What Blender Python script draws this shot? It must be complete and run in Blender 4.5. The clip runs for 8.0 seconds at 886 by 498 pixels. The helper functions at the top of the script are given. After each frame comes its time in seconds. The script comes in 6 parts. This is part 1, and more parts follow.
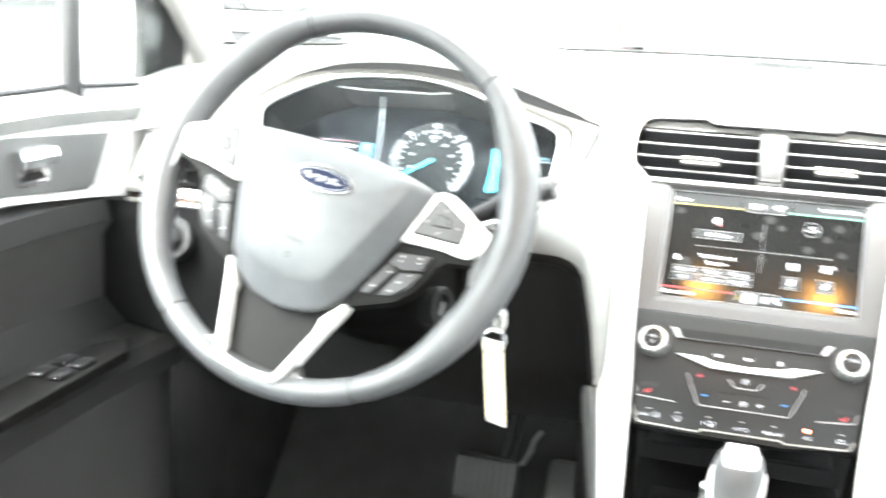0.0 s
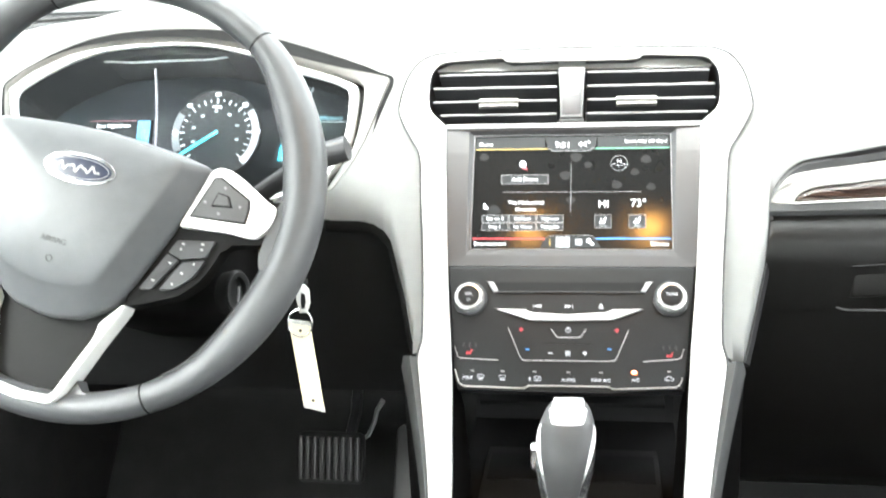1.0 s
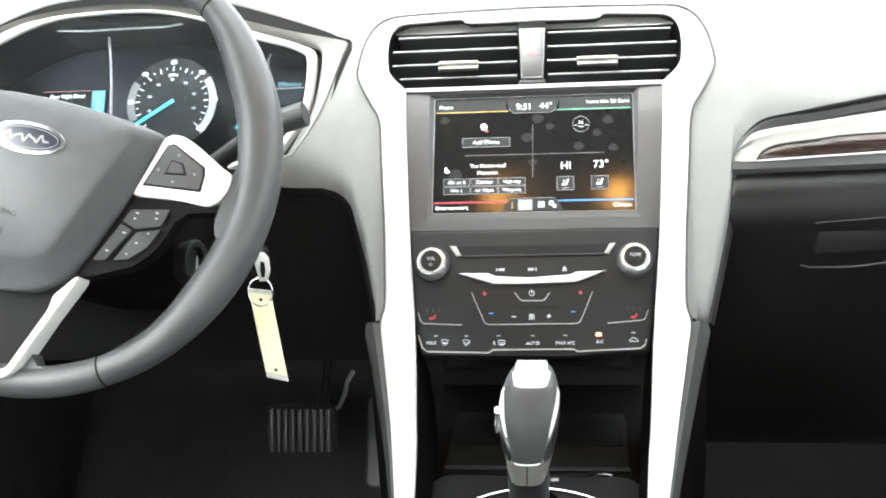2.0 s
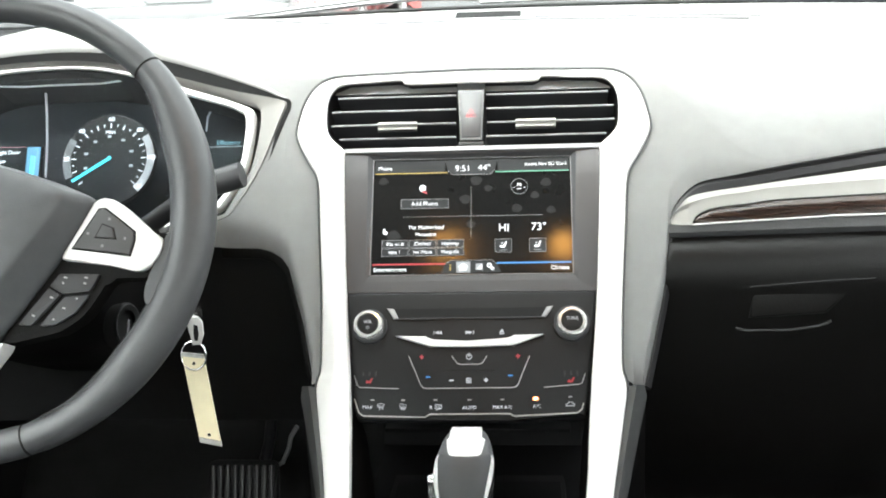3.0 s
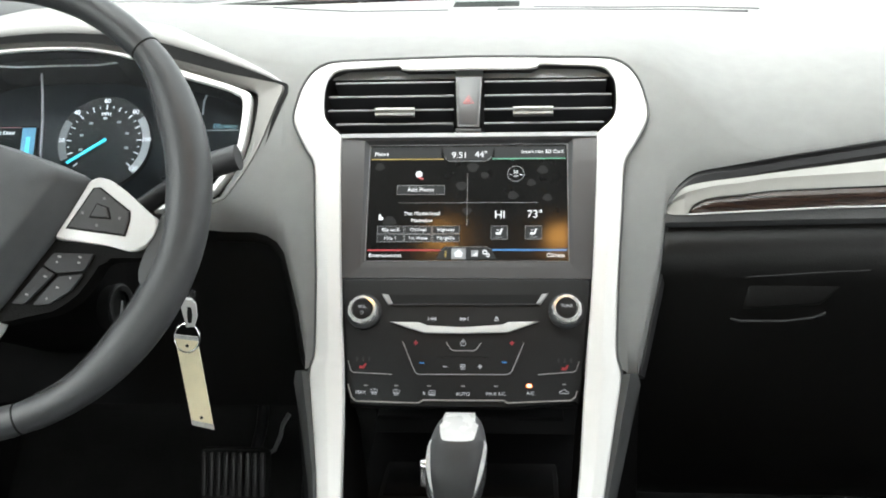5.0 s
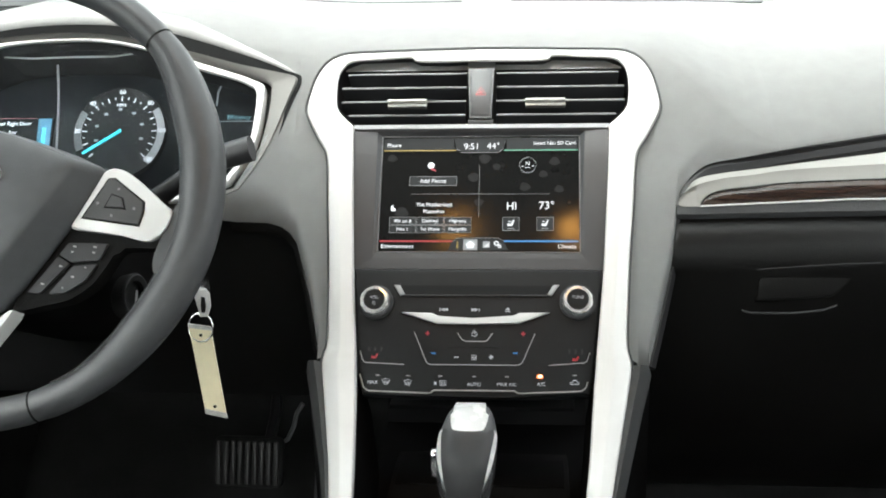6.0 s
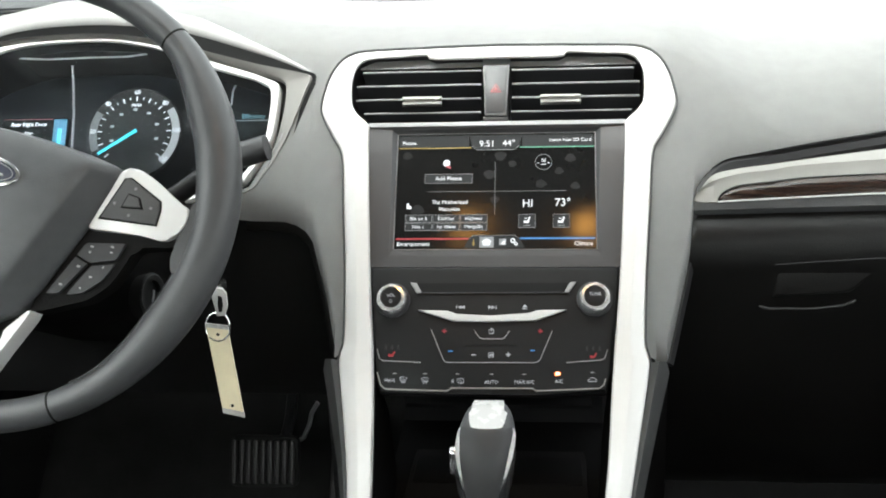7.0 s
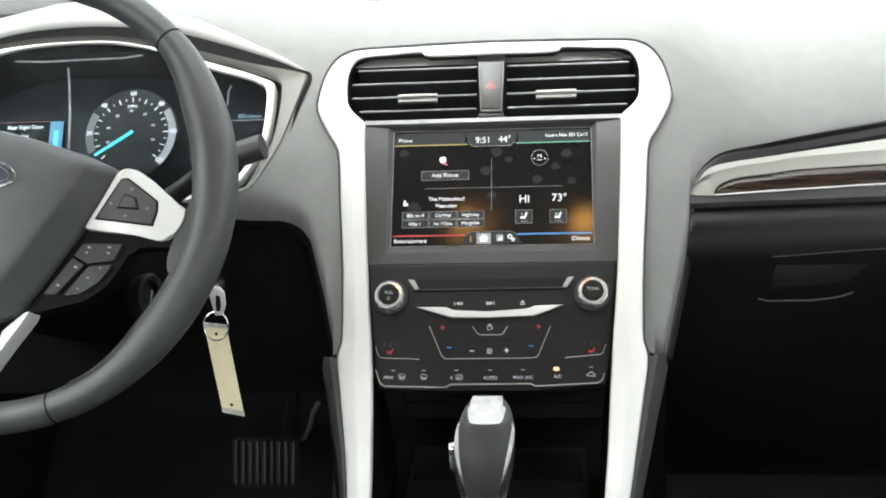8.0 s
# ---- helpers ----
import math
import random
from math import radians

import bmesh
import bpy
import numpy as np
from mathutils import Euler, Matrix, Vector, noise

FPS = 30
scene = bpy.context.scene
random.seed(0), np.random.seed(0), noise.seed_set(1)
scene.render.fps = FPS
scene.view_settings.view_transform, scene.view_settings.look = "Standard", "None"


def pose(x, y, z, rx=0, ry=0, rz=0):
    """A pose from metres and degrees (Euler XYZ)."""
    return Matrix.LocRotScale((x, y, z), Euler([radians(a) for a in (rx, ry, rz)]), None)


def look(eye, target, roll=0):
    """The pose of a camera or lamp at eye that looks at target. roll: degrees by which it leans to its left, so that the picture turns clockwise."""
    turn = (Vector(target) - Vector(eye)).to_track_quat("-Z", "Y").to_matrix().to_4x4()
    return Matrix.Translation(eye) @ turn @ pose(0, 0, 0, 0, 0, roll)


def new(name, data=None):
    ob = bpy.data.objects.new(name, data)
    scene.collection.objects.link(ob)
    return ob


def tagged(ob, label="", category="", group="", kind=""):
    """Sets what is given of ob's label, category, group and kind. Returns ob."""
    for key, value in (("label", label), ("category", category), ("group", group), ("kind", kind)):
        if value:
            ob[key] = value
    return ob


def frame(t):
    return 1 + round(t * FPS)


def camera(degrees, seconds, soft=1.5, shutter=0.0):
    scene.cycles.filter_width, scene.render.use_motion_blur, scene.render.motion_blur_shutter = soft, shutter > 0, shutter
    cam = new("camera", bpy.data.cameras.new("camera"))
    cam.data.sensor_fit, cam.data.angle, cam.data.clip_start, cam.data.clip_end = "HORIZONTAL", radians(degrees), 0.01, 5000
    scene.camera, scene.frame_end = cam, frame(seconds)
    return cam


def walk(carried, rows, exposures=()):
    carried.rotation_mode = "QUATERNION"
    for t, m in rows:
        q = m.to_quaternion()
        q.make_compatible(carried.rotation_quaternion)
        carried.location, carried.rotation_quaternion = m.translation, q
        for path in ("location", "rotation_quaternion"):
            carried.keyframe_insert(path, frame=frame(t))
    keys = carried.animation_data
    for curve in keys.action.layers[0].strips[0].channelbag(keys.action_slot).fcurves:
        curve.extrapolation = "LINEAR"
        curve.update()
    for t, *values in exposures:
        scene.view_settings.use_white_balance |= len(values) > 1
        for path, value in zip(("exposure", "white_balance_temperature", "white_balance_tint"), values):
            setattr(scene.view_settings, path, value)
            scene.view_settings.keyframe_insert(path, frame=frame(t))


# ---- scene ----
cam = camera(46.109, 8.0, soft=1.9, shutter=0.5)
PATH = [
    (0.0, pose(-0.0049, -0.9880, 1.1516, 75.617, -2.226, 17.790)),
    (0.2, pose(0.0009, -0.9619, 1.1474, 75.410, -1.177, 13.739)),
    (0.3, pose(0.0048, -0.9460, 1.1449, 75.404, -0.492, 12.102)),
    (0.5, pose(0.0099, -0.9249, 1.1449, 75.242, 0.181, 10.057)),
    (0.8, pose(0.0195, -0.9093, 1.1409, 74.068, 2.010, 7.784)),
    (1.0, pose(0.0246, -0.9057, 1.1419, 73.241, 2.356, 8.180)),
    (1.2, pose(0.0282, -0.9023, 1.1367, 72.206, 2.538, 7.895)),
    (2.3, pose(0.0484, -0.8895, 1.1297, 71.444, 3.307, 6.341)),
    (2.5, pose(0.0620, -0.8781, 1.1545, 70.894, 3.613, 6.151)),
    (2.7, pose(0.0570, -0.8836, 1.1517, 73.123, 2.558, 4.941)),
    (3.0, pose(0.0552, -0.8840, 1.1471, 73.807, 2.275, 4.584)),
    (3.3, pose(0.0575, -0.8844, 1.1504, 74.448, 2.271, 4.391)),
    (3.5, pose(0.0594, -0.8850, 1.1544, 75.162, 2.376, 4.372)),
    (3.7, pose(0.0595, -0.8881, 1.1495, 76.016, 2.333, 4.402)),
    (4.0, pose(0.0580, -0.8878, 1.1454, 74.434, 2.017, 4.510)),
    (4.2, pose(0.0569, -0.8889, 1.1417, 74.605, 2.032, 4.434)),
    (4.5, pose(0.0554, -0.8846, 1.1416, 74.034, 1.844, 4.273)),
    (4.7, pose(0.0534, -0.8845, 1.1407, 73.735, 1.524, 4.255)),
    (5.8, pose(0.0559, -0.8877, 1.1346, 73.401, 1.367, 5.124)),
    (6.0, pose(0.0568, -0.8885, 1.1397, 73.112, 1.427, 5.350)),
    (6.3, pose(0.0528, -0.8891, 1.1387, 73.103, 1.200, 5.658)),
    (6.5, pose(0.0529, -0.8911, 1.1390, 73.011, 0.812, 6.203)),
    (7.0, pose(0.0518, -0.8875, 1.1389, 73.027, 1.983, 5.789)),
    (7.2, pose(0.0531, -0.8859, 1.1380, 73.003, 2.361, 5.624)),
    (7.5, pose(0.0560, -0.8860, 1.1375, 72.906, 2.643, 5.654)),
    (8.0, pose(0.0552, -0.8885, 1.1355, 73.062, 2.709, 5.639)),
]
walk(cam, PATH, exposures=[(t, e, 6500, 5) for t, e in ((0.0, 5.5), (0.5, 5.2), (1.0, 4.86), (1.2, 4.68), (2.3, 4.1), (3.0, 3.68), (3.5, 3.42), (4.5, 3.1), (6.0, 3.12), (8.0, 3.12))])

# ---------------------------------------------------------------- world and sun
world = bpy.data.worlds.new("overcast_sky")
scene.world = world
world.use_nodes = True
wn, wl = world.node_tree.nodes, world.node_tree.links
wn.clear()
sky = wn.new("ShaderNodeTexSky")
sky.sky_type, sky.sun_disc = "NISHITA", False
sky.sun_elevation, sky.sun_rotation = radians(57), radians(195)
sky.air_density, sky.dust_density, sky.ozone_density = 1.0, 6.0, 1.0
grey = wn.new("ShaderNodeHueSaturation")
grey.inputs["Saturation"].default_value = 0.12
bg = wn.new("ShaderNodeBackground")
bg.inputs["Strength"].default_value = 0.15
wo = wn.new("ShaderNodeOutputWorld")
wl.new(sky.outputs[0], grey.inputs["Color"])
wl.new(grey.outputs[0], bg.inputs["Color"])
wl.new(bg.outputs[0], wo.inputs["Surface"])

sun_data = bpy.data.lights.new("sun", "SUN")
sun_data.energy, sun_data.angle, sun_data.color = 0.10, radians(45), (1.0, 0.985, 0.96)
sun = new("sun", sun_data)
sun.matrix_world = look((-1.35, -5.0, 9.0), (0, 0, 1))


# ---------------------------------------------------------------- materials
def material(name, color, rough=0.5, metal=0.0, vary=0.12, grain=60.0, bump=0.0, bump_scale=600.0, leather=False,
             emit=None, power=0.0, coat=0.0, spec=0.5):
    m = bpy.data.materials.new(name)
    m.use_nodes = True
    n, l = m.node_tree.nodes, m.node_tree.links
    p = n["Principled BSDF"]
    p.inputs["Metallic"].default_value = metal
    p.inputs["Coat Weight"].default_value = coat
    p.inputs["Specular IOR Level"].default_value = spec
    co = n.new("ShaderNodeTexCoord")
    wide = n.new("ShaderNodeTexNoise")
    wide.inputs["Scale"].default_value, wide.inputs["Detail"].default_value = grain * 0.12, 3.0
    fine = n.new("ShaderNodeTexNoise")
    fine.inputs["Scale"].default_value, fine.inputs["Detail"].default_value = grain, 6.0
    both = n.new("ShaderNodeMath")
    both.operation = "ADD"
    l.new(co.outputs["Object"], wide.inputs["Vector"])
    l.new(co.outputs["Object"], fine.inputs["Vector"])
    l.new(wide.outputs[0], both.inputs[0])
    l.new(fine.outputs[0], both.inputs[1])
    ramp = n.new("ShaderNodeMapRange")
    ramp.inputs["From Min"].default_value, ramp.inputs["From Max"].default_value = 0.7, 1.3
    ramp.inputs["To Min"].default_value, ramp.inputs["To Max"].default_value = 1.0 - vary, 1.0 + vary
    l.new(both.outputs[0], ramp.inputs["Value"])
    tint = n.new("ShaderNodeMix")
    tint.data_type, tint.blend_type = "RGBA", "MULTIPLY"
    tint.inputs["Factor"].default_value = 1.0
    tint.inputs["A"].default_value = (*color, 1)
    l.new(ramp.outputs[0], tint.inputs["B"])
    l.new(tint.outputs["Result"], p.inputs["Base Color"])
    rr = n.new("ShaderNodeMapRange")
    rr.inputs["From Min"].default_value, rr.inputs["From Max"].default_value = 0.3, 0.7
    rr.inputs["To Min"].default_value, rr.inputs["To Max"].default_value = max(rough - 0.07, 0.02), min(rough + 0.07, 1)
    l.new(wide.outputs[0], rr.inputs["Value"])
    l.new(rr.outputs[0], p.inputs["Roughness"])
    if bump:
        b = n.new("ShaderNodeBump")
        b.inputs["Strength"].default_value, b.inputs["Distance"].default_value = bump, 0.0006
        if leather:
            g = n.new("ShaderNodeTexVoronoi")
            g.inputs["Scale"].default_value = bump_scale
        else:
            g = n.new("ShaderNodeTexNoise")
            g.inputs["Scale"].default_value, g.inputs["Detail"].default_value = bump_scale, 2.0
        l.new(co.outputs["Object"], g.inputs["Vector"])
        l.new(g.outputs[0], b.inputs["Height"])
        l.new(b.outputs[0], p.inputs["Normal"])
    if emit:
        p.inputs["Emission Color"].default_value = (*emit, 1)
        p.inputs["Emission Strength"].default_value = power
    return m


PAD = material("soft_grey_dash_skin", (0.285, 0.288, 0.283), 0.55, spec=0.30, bump=0.10, bump_scale=900, leather=True, vary=0.06)
BLACK_SKIN = material("black_grained_plastic", (0.005, 0.005, 0.005), 0.6, spec=0.10, bump=0.35, bump_scale=650, leather=True)
BLACK = material("satin_black_plastic", (0.012, 0.012, 0.013), 0.42, spec=0.28, vary=0.1)
PANEL = material("matt_charcoal_panel", (0.0076, 0.0079, 0.0084), 0.46, spec=0.21, vary=0.08, bump=0.1, bump_scale=1500)
DEEP = material("unlit_black_plastic", (0.006, 0.006, 0.006), 0.7, spec=0.2)
LEATHER = material("dark_grey_leather", (0.056, 0.058, 0.061), 0.42, spec=0.45, bump=0.14, bump_scale=900, leather=True)
HUBSKIN = material("dark_grey_hub_skin", (0.075, 0.0785, 0.083), 0.46, spec=0.42, bump=0.12, bump_scale=800, leather=True)
SILVER = material("satin_silver_paint", (0.52, 0.518, 0.506), 0.38, 0.06, vary=0.015, grain=900)
SATIN = material("champagne_satin_trim", (0.25, 0.246, 0.231), 0.45, 0.15, vary=0.03, grain=900)
CHAMPAGNE = material("dim_champagne_trim", (0.15, 0.146, 0.136), 0.42, 0.15, vary=0.03, grain=900)
BRIGHT = material("bright_silver_paint", (0.64, 0.64, 0.63), 0.36, 0.1, vary=0.015, grain=900)
CHROME = material("bright_chrome", (0.72, 0.73, 0.74), 0.16, 0.95, vary=0.02)
CAPSILVER = material("sky_pale_silver", (0.90, 0.90, 0.89), 0.26, 0.05, vary=0.015, grain=900)
TRIMDARK = material("dark_trim_plastic", (0.028, 0.028, 0.028), 0.45, vary=0.08)
KNOBCHROME = material("polished_chrome", (0.9, 0.9, 0.9), 0.18, 0.75, vary=0.02)
GREYEDGE = material("mid_grey_plastic", (0.16, 0.16, 0.165), 0.4, vary=0.06)
DIALBLACK = material("dial_black", (0.020, 0.022, 0.024), 0.6, spec=0.08, vary=0.05)
BTN = material("grey_button_plastic", (0.15, 0.152, 0.155), 0.45, vary=0.06)
SPOKEBTN = material("charcoal_button_plastic", (0.037, 0.038, 0.040), 0.52, spec=0.3, vary=0.06)
CARPET = material("black_carpet", (0.004, 0.004, 0.004), 0.95, bump=0.9, bump_scale=400, grain=200, vary=0.3)
RUBBER = material("black_rubber", (0.007, 0.007, 0.007), 0.5, vary=0.2)
TAG = material("cream_tag_card", (0.74, 0.67, 0.46), 0.5, vary=0.06, grain=80)
CLEAR = material("scuffed_clear_plastic", (0.45, 0.45, 0.43), 0.3, vary=0.2, grain=300)
BLUE = material("deep_blue_enamel", (0.013, 0.017, 0.036), 0.15, vary=0.05)
HEAD = material("grey_headliner", (0.30, 0.295, 0.285), 0.95, vary=0.05, bump=0.4, bump_scale=500)
DOORGREY = material("grey_door_skin", (0.05, 0.051, 0.052), 0.6, bump=0.3, bump_scale=700, leather=True)
COWL = material("matt_black_cowl", (0.004, 0.0044, 0.0048), 0.9, spec=0.0, vary=0.08)
# near-black that stands in for the shade below the hood and round the bezel
HOODSHADE = material("hood_shade_black", (0.013, 0.0132, 0.0135), 0.9, spec=0.05, vary=0.1)
SCREEN = material("dark_lit_screen", (0.006, 0.006, 0.006), 0.1, emit=(0.9, 0.9, 0.9), power=0.0006, spec=0.2)
DIALGLASS = material("dark_lit_display", (0.008, 0.009, 0.010), 0.5, spec=0.05)
BEZEL = material("grey_bezel_plastic", (0.028, 0.029, 0.031), 0.44, spec=0.5, vary=0.06, bump=0.1, bump_scale=1500)
KNEE = material("dark_knee_panel_skin", (0.014, 0.0145, 0.015), 0.6, spec=0.3, bump=0.3, bump_scale=650, leather=True)
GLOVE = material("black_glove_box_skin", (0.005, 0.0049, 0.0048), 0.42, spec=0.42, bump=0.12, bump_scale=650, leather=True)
FLANK = material("grey_flank_skin", (0.085, 0.087, 0.087), 0.5, vary=0.06, bump=0.12, bump_scale=800, leather=True)
GRIP = material("dark_grip", (0.074, 0.075, 0.078), 0.46, spec=0.55, vary=0.06, bump=0.12, bump_scale=1200)
SMUDGE = material("finger_smudge", (0.010, 0.010, 0.0102), 0.8, vary=0.3, grain=300, spec=0.25)
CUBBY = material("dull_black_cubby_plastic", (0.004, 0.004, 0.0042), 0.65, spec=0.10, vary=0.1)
LINE = material("pale_grey_print", (0.26, 0.26, 0.26), 0.4, vary=0.05)
ASPHALT = material("wet_grey_asphalt", (0.06, 0.06, 0.06), 0.85, vary=0.25, grain=3, bump=0.5, bump_scale=60)
TYRE = material("tyre_rubber", (0.02, 0.02, 0.02), 0.8)
CARGLASS = material("tinted_car_glass", (0.02, 0.025, 0.025), 0.05, vary=0.02)
REDLAMP = material("red_lamp_plastic", (0.50, 0.21, 0.23), 0.12, coat=0.6)
PLATE = material("pale_plate", (0.6, 0.6, 0.6), 0.5)


def glow(name, color, power):
    return material(name, tuple(0.2 * c for c in color), 0.4, emit=color, power=power, vary=0.02)


G_WHITE = glow("white_backlight", (0.92, 0.95, 1.0), 0.13)
G_TEXT = glow("soft_white_screen_text", (0.92, 0.95, 1.0), 0.14)
G_RIM = glow("dim_button_outline", (0.8, 0.85, 0.9), 0.0075)
G_TILE = glow("dim_screen_tile", (0.8, 0.85, 0.9), 0.006)
G_PRINT = glow("white_key_print", (0.9, 0.93, 1.0), 0.050)
G_EMBER = glow("dim_red_print", (1.0, 0.06, 0.08), 0.009)
G_FAINT = glow("faint_grey_line", (0.8, 0.85, 0.9), 0.014)
G_DIM = glow("dim_grey_backlight", (0.8, 0.85, 0.9), 0.018)
G_BTN = material("screen_button_grey", (0.02, 0.021, 0.022), 0.5, emit=(0.7, 0.75, 0.8), power=0.0016, vary=0.05, spec=0.08)
G_CYAN = glow("cyan_backlight", (0.05, 0.72, 0.95), 0.16)
G_RED = glow("red_backlight", (1.0, 0.10, 0.14), 0.019)
G_BLUE = glow("blue_backlight", (0.10, 0.42, 1.0), 0.055)
G_GREEN = glow("green_backlight", (0.16, 0.70, 0.45), 0.023)
G_AMBER = glow("amber_lamp", (1.0, 0.20, 0.05), 0.30)
G_HOT = glow("amber_lamp_core", (1.0, 0.75, 0.45), 0.6)
G_LAMP = glow("warm_map_lamp", (1.0, 0.46, 0.10), 8.0)
G_YELLOW = glow("yellow_backlight", (0.90, 0.68, 0.16), 0.024)

WOOD = bpy.data.materials.new("dark_walnut_veneer")
WOOD.use_nodes = True
_n, _l = WOOD.node_tree.nodes, WOOD.node_tree.links
_co = _n.new("ShaderNodeTexCoord")
_map = _n.new("ShaderNodeMapping")
_map.inputs["Scale"].default_value = (9, 160, 160)
_nz = _n.new("ShaderNodeTexNoise")
_nz.inputs["Scale"].default_value, _nz.inputs["Detail"].default_value, _nz.inputs["Distortion"].default_value = 1.6, 6.0, 0.8
_rp = _n.new("ShaderNodeValToRGB")
_rp.color_ramp.elements[0].position, _rp.color_ramp.elements[0].color = 0.35, (0.013, 0.0072, 0.0055, 1)
_rp.color_ramp.elements[1].position, _rp.color_ramp.elements[1].color = 0.7, (0.066, 0.037, 0.026, 1)
_l.new(_co.outputs["Object"], _map.inputs["Vector"])
_l.new(_map.outputs[0], _nz.inputs["Vector"])
_l.new(_nz.outputs[0], _rp.inputs["Fac"])
_l.new(_rp.outputs[0], _n["Principled BSDF"].inputs["Base Color"])
_n["Principled BSDF"].inputs["Roughness"].default_value = 0.22
_n["Principled BSDF"].inputs["Coat Weight"].default_value = 0.5

GLASS = bpy.data.materials.new("clear_window_glass")
GLASS.use_nodes = True
_n, _l = GLASS.node_tree.nodes, GLASS.node_tree.links
_clear = _n.new("ShaderNodeBsdfTransparent")
_clear.inputs["Color"].default_value = (0.97, 0.985, 0.98, 1)
_shine = _n.new("ShaderNodeBsdfGlossy")
_shine.inputs["Roughness"].default_value = 0.03
_mix = _n.new("ShaderNodeMixShader")
_mix.inputs["Fac"].default_value = 0.025
_l.new(_clear.outputs[0], _mix.inputs[1])
_l.new(_shine.outputs[0], _mix.inputs[2])
_l.new(_mix.outputs[0], _n["Material Output"].inputs["Surface"])


LENS = bpy.data.materials.new("hazed_clear_lens")
LENS.use_nodes = True
_n, _l = LENS.node_tree.nodes, LENS.node_tree.links
_clear = _n.new("ShaderNodeBsdfTransparent")
_clear.inputs["Color"].default_value = (0.92, 0.95, 0.97, 1)
# pale diffuse film that imitates the haze of reflections in the lens
_haze = _n.new("ShaderNodeBsdfDiffuse")
_haze.inputs["Color"].default_value = (0.55, 0.60, 0.63, 1)
_shine = _n.new("ShaderNodeBsdfGlossy")
_shine.inputs["Roughness"].default_value = 0.12
_noise = _n.new("ShaderNodeTexNoise")
_noise.inputs["Scale"].default_value, _noise.inputs["Detail"].default_value = 14.0, 5.0
_amount = _n.new("ShaderNodeMapRange")
_amount.inputs["From Min"].default_value, _amount.inputs["From Max"].default_value = 0.3, 0.7
_amount.inputs["To Min"].default_value, _amount.inputs["To Max"].default_value = 0.0025, 0.0055
_a, _b = _n.new("ShaderNodeMixShader"), _n.new("ShaderNodeMixShader")
_b.inputs["Fac"].default_value = 0.0006
_l.new(_noise.outputs[0], _amount.inputs["Value"])
_l.new(_amount.outputs[0], _a.inputs["Fac"])
_l.new(_clear.outputs[0], _a.inputs[1])
_l.new(_haze.outputs[0], _a.inputs[2])
_l.new(_a.outputs[0], _b.inputs[1])
_l.new(_shine.outputs[0], _b.inputs[2])
_l.new(_b.outputs[0], _n["Material Output"].inputs["Surface"])


# ---------------------------------------------------------------- building helpers
def link(name, bm, mat, parent=None, label="", smooth=True):
    bmesh.ops.recalc_face_normals(bm, faces=bm.faces)
    me = bpy.data.meshes.new(name)
    bm.to_mesh(me)
    bm.free()
    me.materials.append(mat)
    if smooth:
        for f in me.polygons:
            f.use_smooth = True
        me.set_sharp_from_angle(angle=radians(38))
    ob = new(name, me)
    if parent:
        ob.parent = parent
    if label:
        ob["label"] = label
    return ob


def part(name, bm, mat, parent, label="", smooth=True):
    return link(name, bm, mat, parent, label, smooth)


def thing(name, m, label, category, group=""):
    return tagged_at(new(name), m, label, category, group)


def tagged_at(ob, m, label, category, group=""):
    ob.matrix_world = m
    ob.empty_display_size = 0.05
    return tagged(ob, label, category, group)


def plane_frame(o, lean, turn=0.0):
    """A frame on a surface that leans away from the viewer by lean degrees: x right, y up along it, z towards the viewer."""
    return pose(*o) @ pose(0, 0, 0, 0, 0, turn) @ pose(0, 0, 0, 90 - lean, 0, 0)


def prism(poly, w0, w1, bev=0.0, seg=2, bm=None):
    bm = bm or bmesh.new()
    low = [bm.verts.new((x, y, w0)) for x, y in poly]
    top = [bm.verts.new((x, y, w1)) for x, y in poly]
    n = len(poly)
    bm.faces.new(low[::-1])
    cap = bm.faces.new(top)
    for i in range(n):
        bm.faces.new((low[i], low[(i + 1) % n], top[(i + 1) % n], top[i]))
    if bev:
        bmesh.ops.bevel(bm, geom=list(cap.edges), offset=bev, segments=seg, profile=0.5, affect="EDGES", clamp_overlap=True)
    return bm


def rect(x0, y0, x1, y1, r=0.0, seg=4):
    if not r:
        return [(x0, y0), (x1, y0), (x1, y1), (x0, y1)]
    pts = []
    for cx, cy, a0 in ((x1 - r, y0 + r, -90), (x1 - r, y1 - r, 0), (x0 + r, y1 - r, 90), (x0 + r, y0 + r, 180)):
        for k in range(seg + 1):
            a = radians(a0 + 90 * k / seg)
            pts.append((cx + r * math.cos(a), cy + r * math.sin(a)))
    return pts


def box(x0, x1, y0, y1, z0, z1, bev=0.0, seg=2):
    bm = bmesh.new()
    bmesh.ops.create_cube(bm, size=1.0, matrix=Matrix.LocRotScale(((x0 + x1) / 2, (y0 + y1) / 2, (z0 + z1) / 2), None, (x1 - x0, y1 - y0, z1 - z0)))
    if bev:
        bmesh.ops.bevel(bm, geom=list(bm.edges), offset=bev, segments=seg, profile=0.5, affect="EDGES", clamp_overlap=True)
    return bm


def lathe(profile, seg=32, axis="z"):
    """profile: rows of radius, height."""
    bm = bmesh.new()
    rings = []
    for r, h in profile:
        ring = []
        for k in range(seg):
            a = 2 * math.pi * k / seg
            ring.append(bm.verts.new((r * math.cos(a), r * math.sin(a), h)))
        rings.append(ring)
    for a, b in zip(rings, rings[1:]):
        for k in range(seg):
            bm.faces.new((a[k], a[(k + 1) % seg], b[(k + 1) % seg], b[k]))
    bm.faces.new(rings[0][::-1])
    bm.faces.new(rings[-1])
    return bm


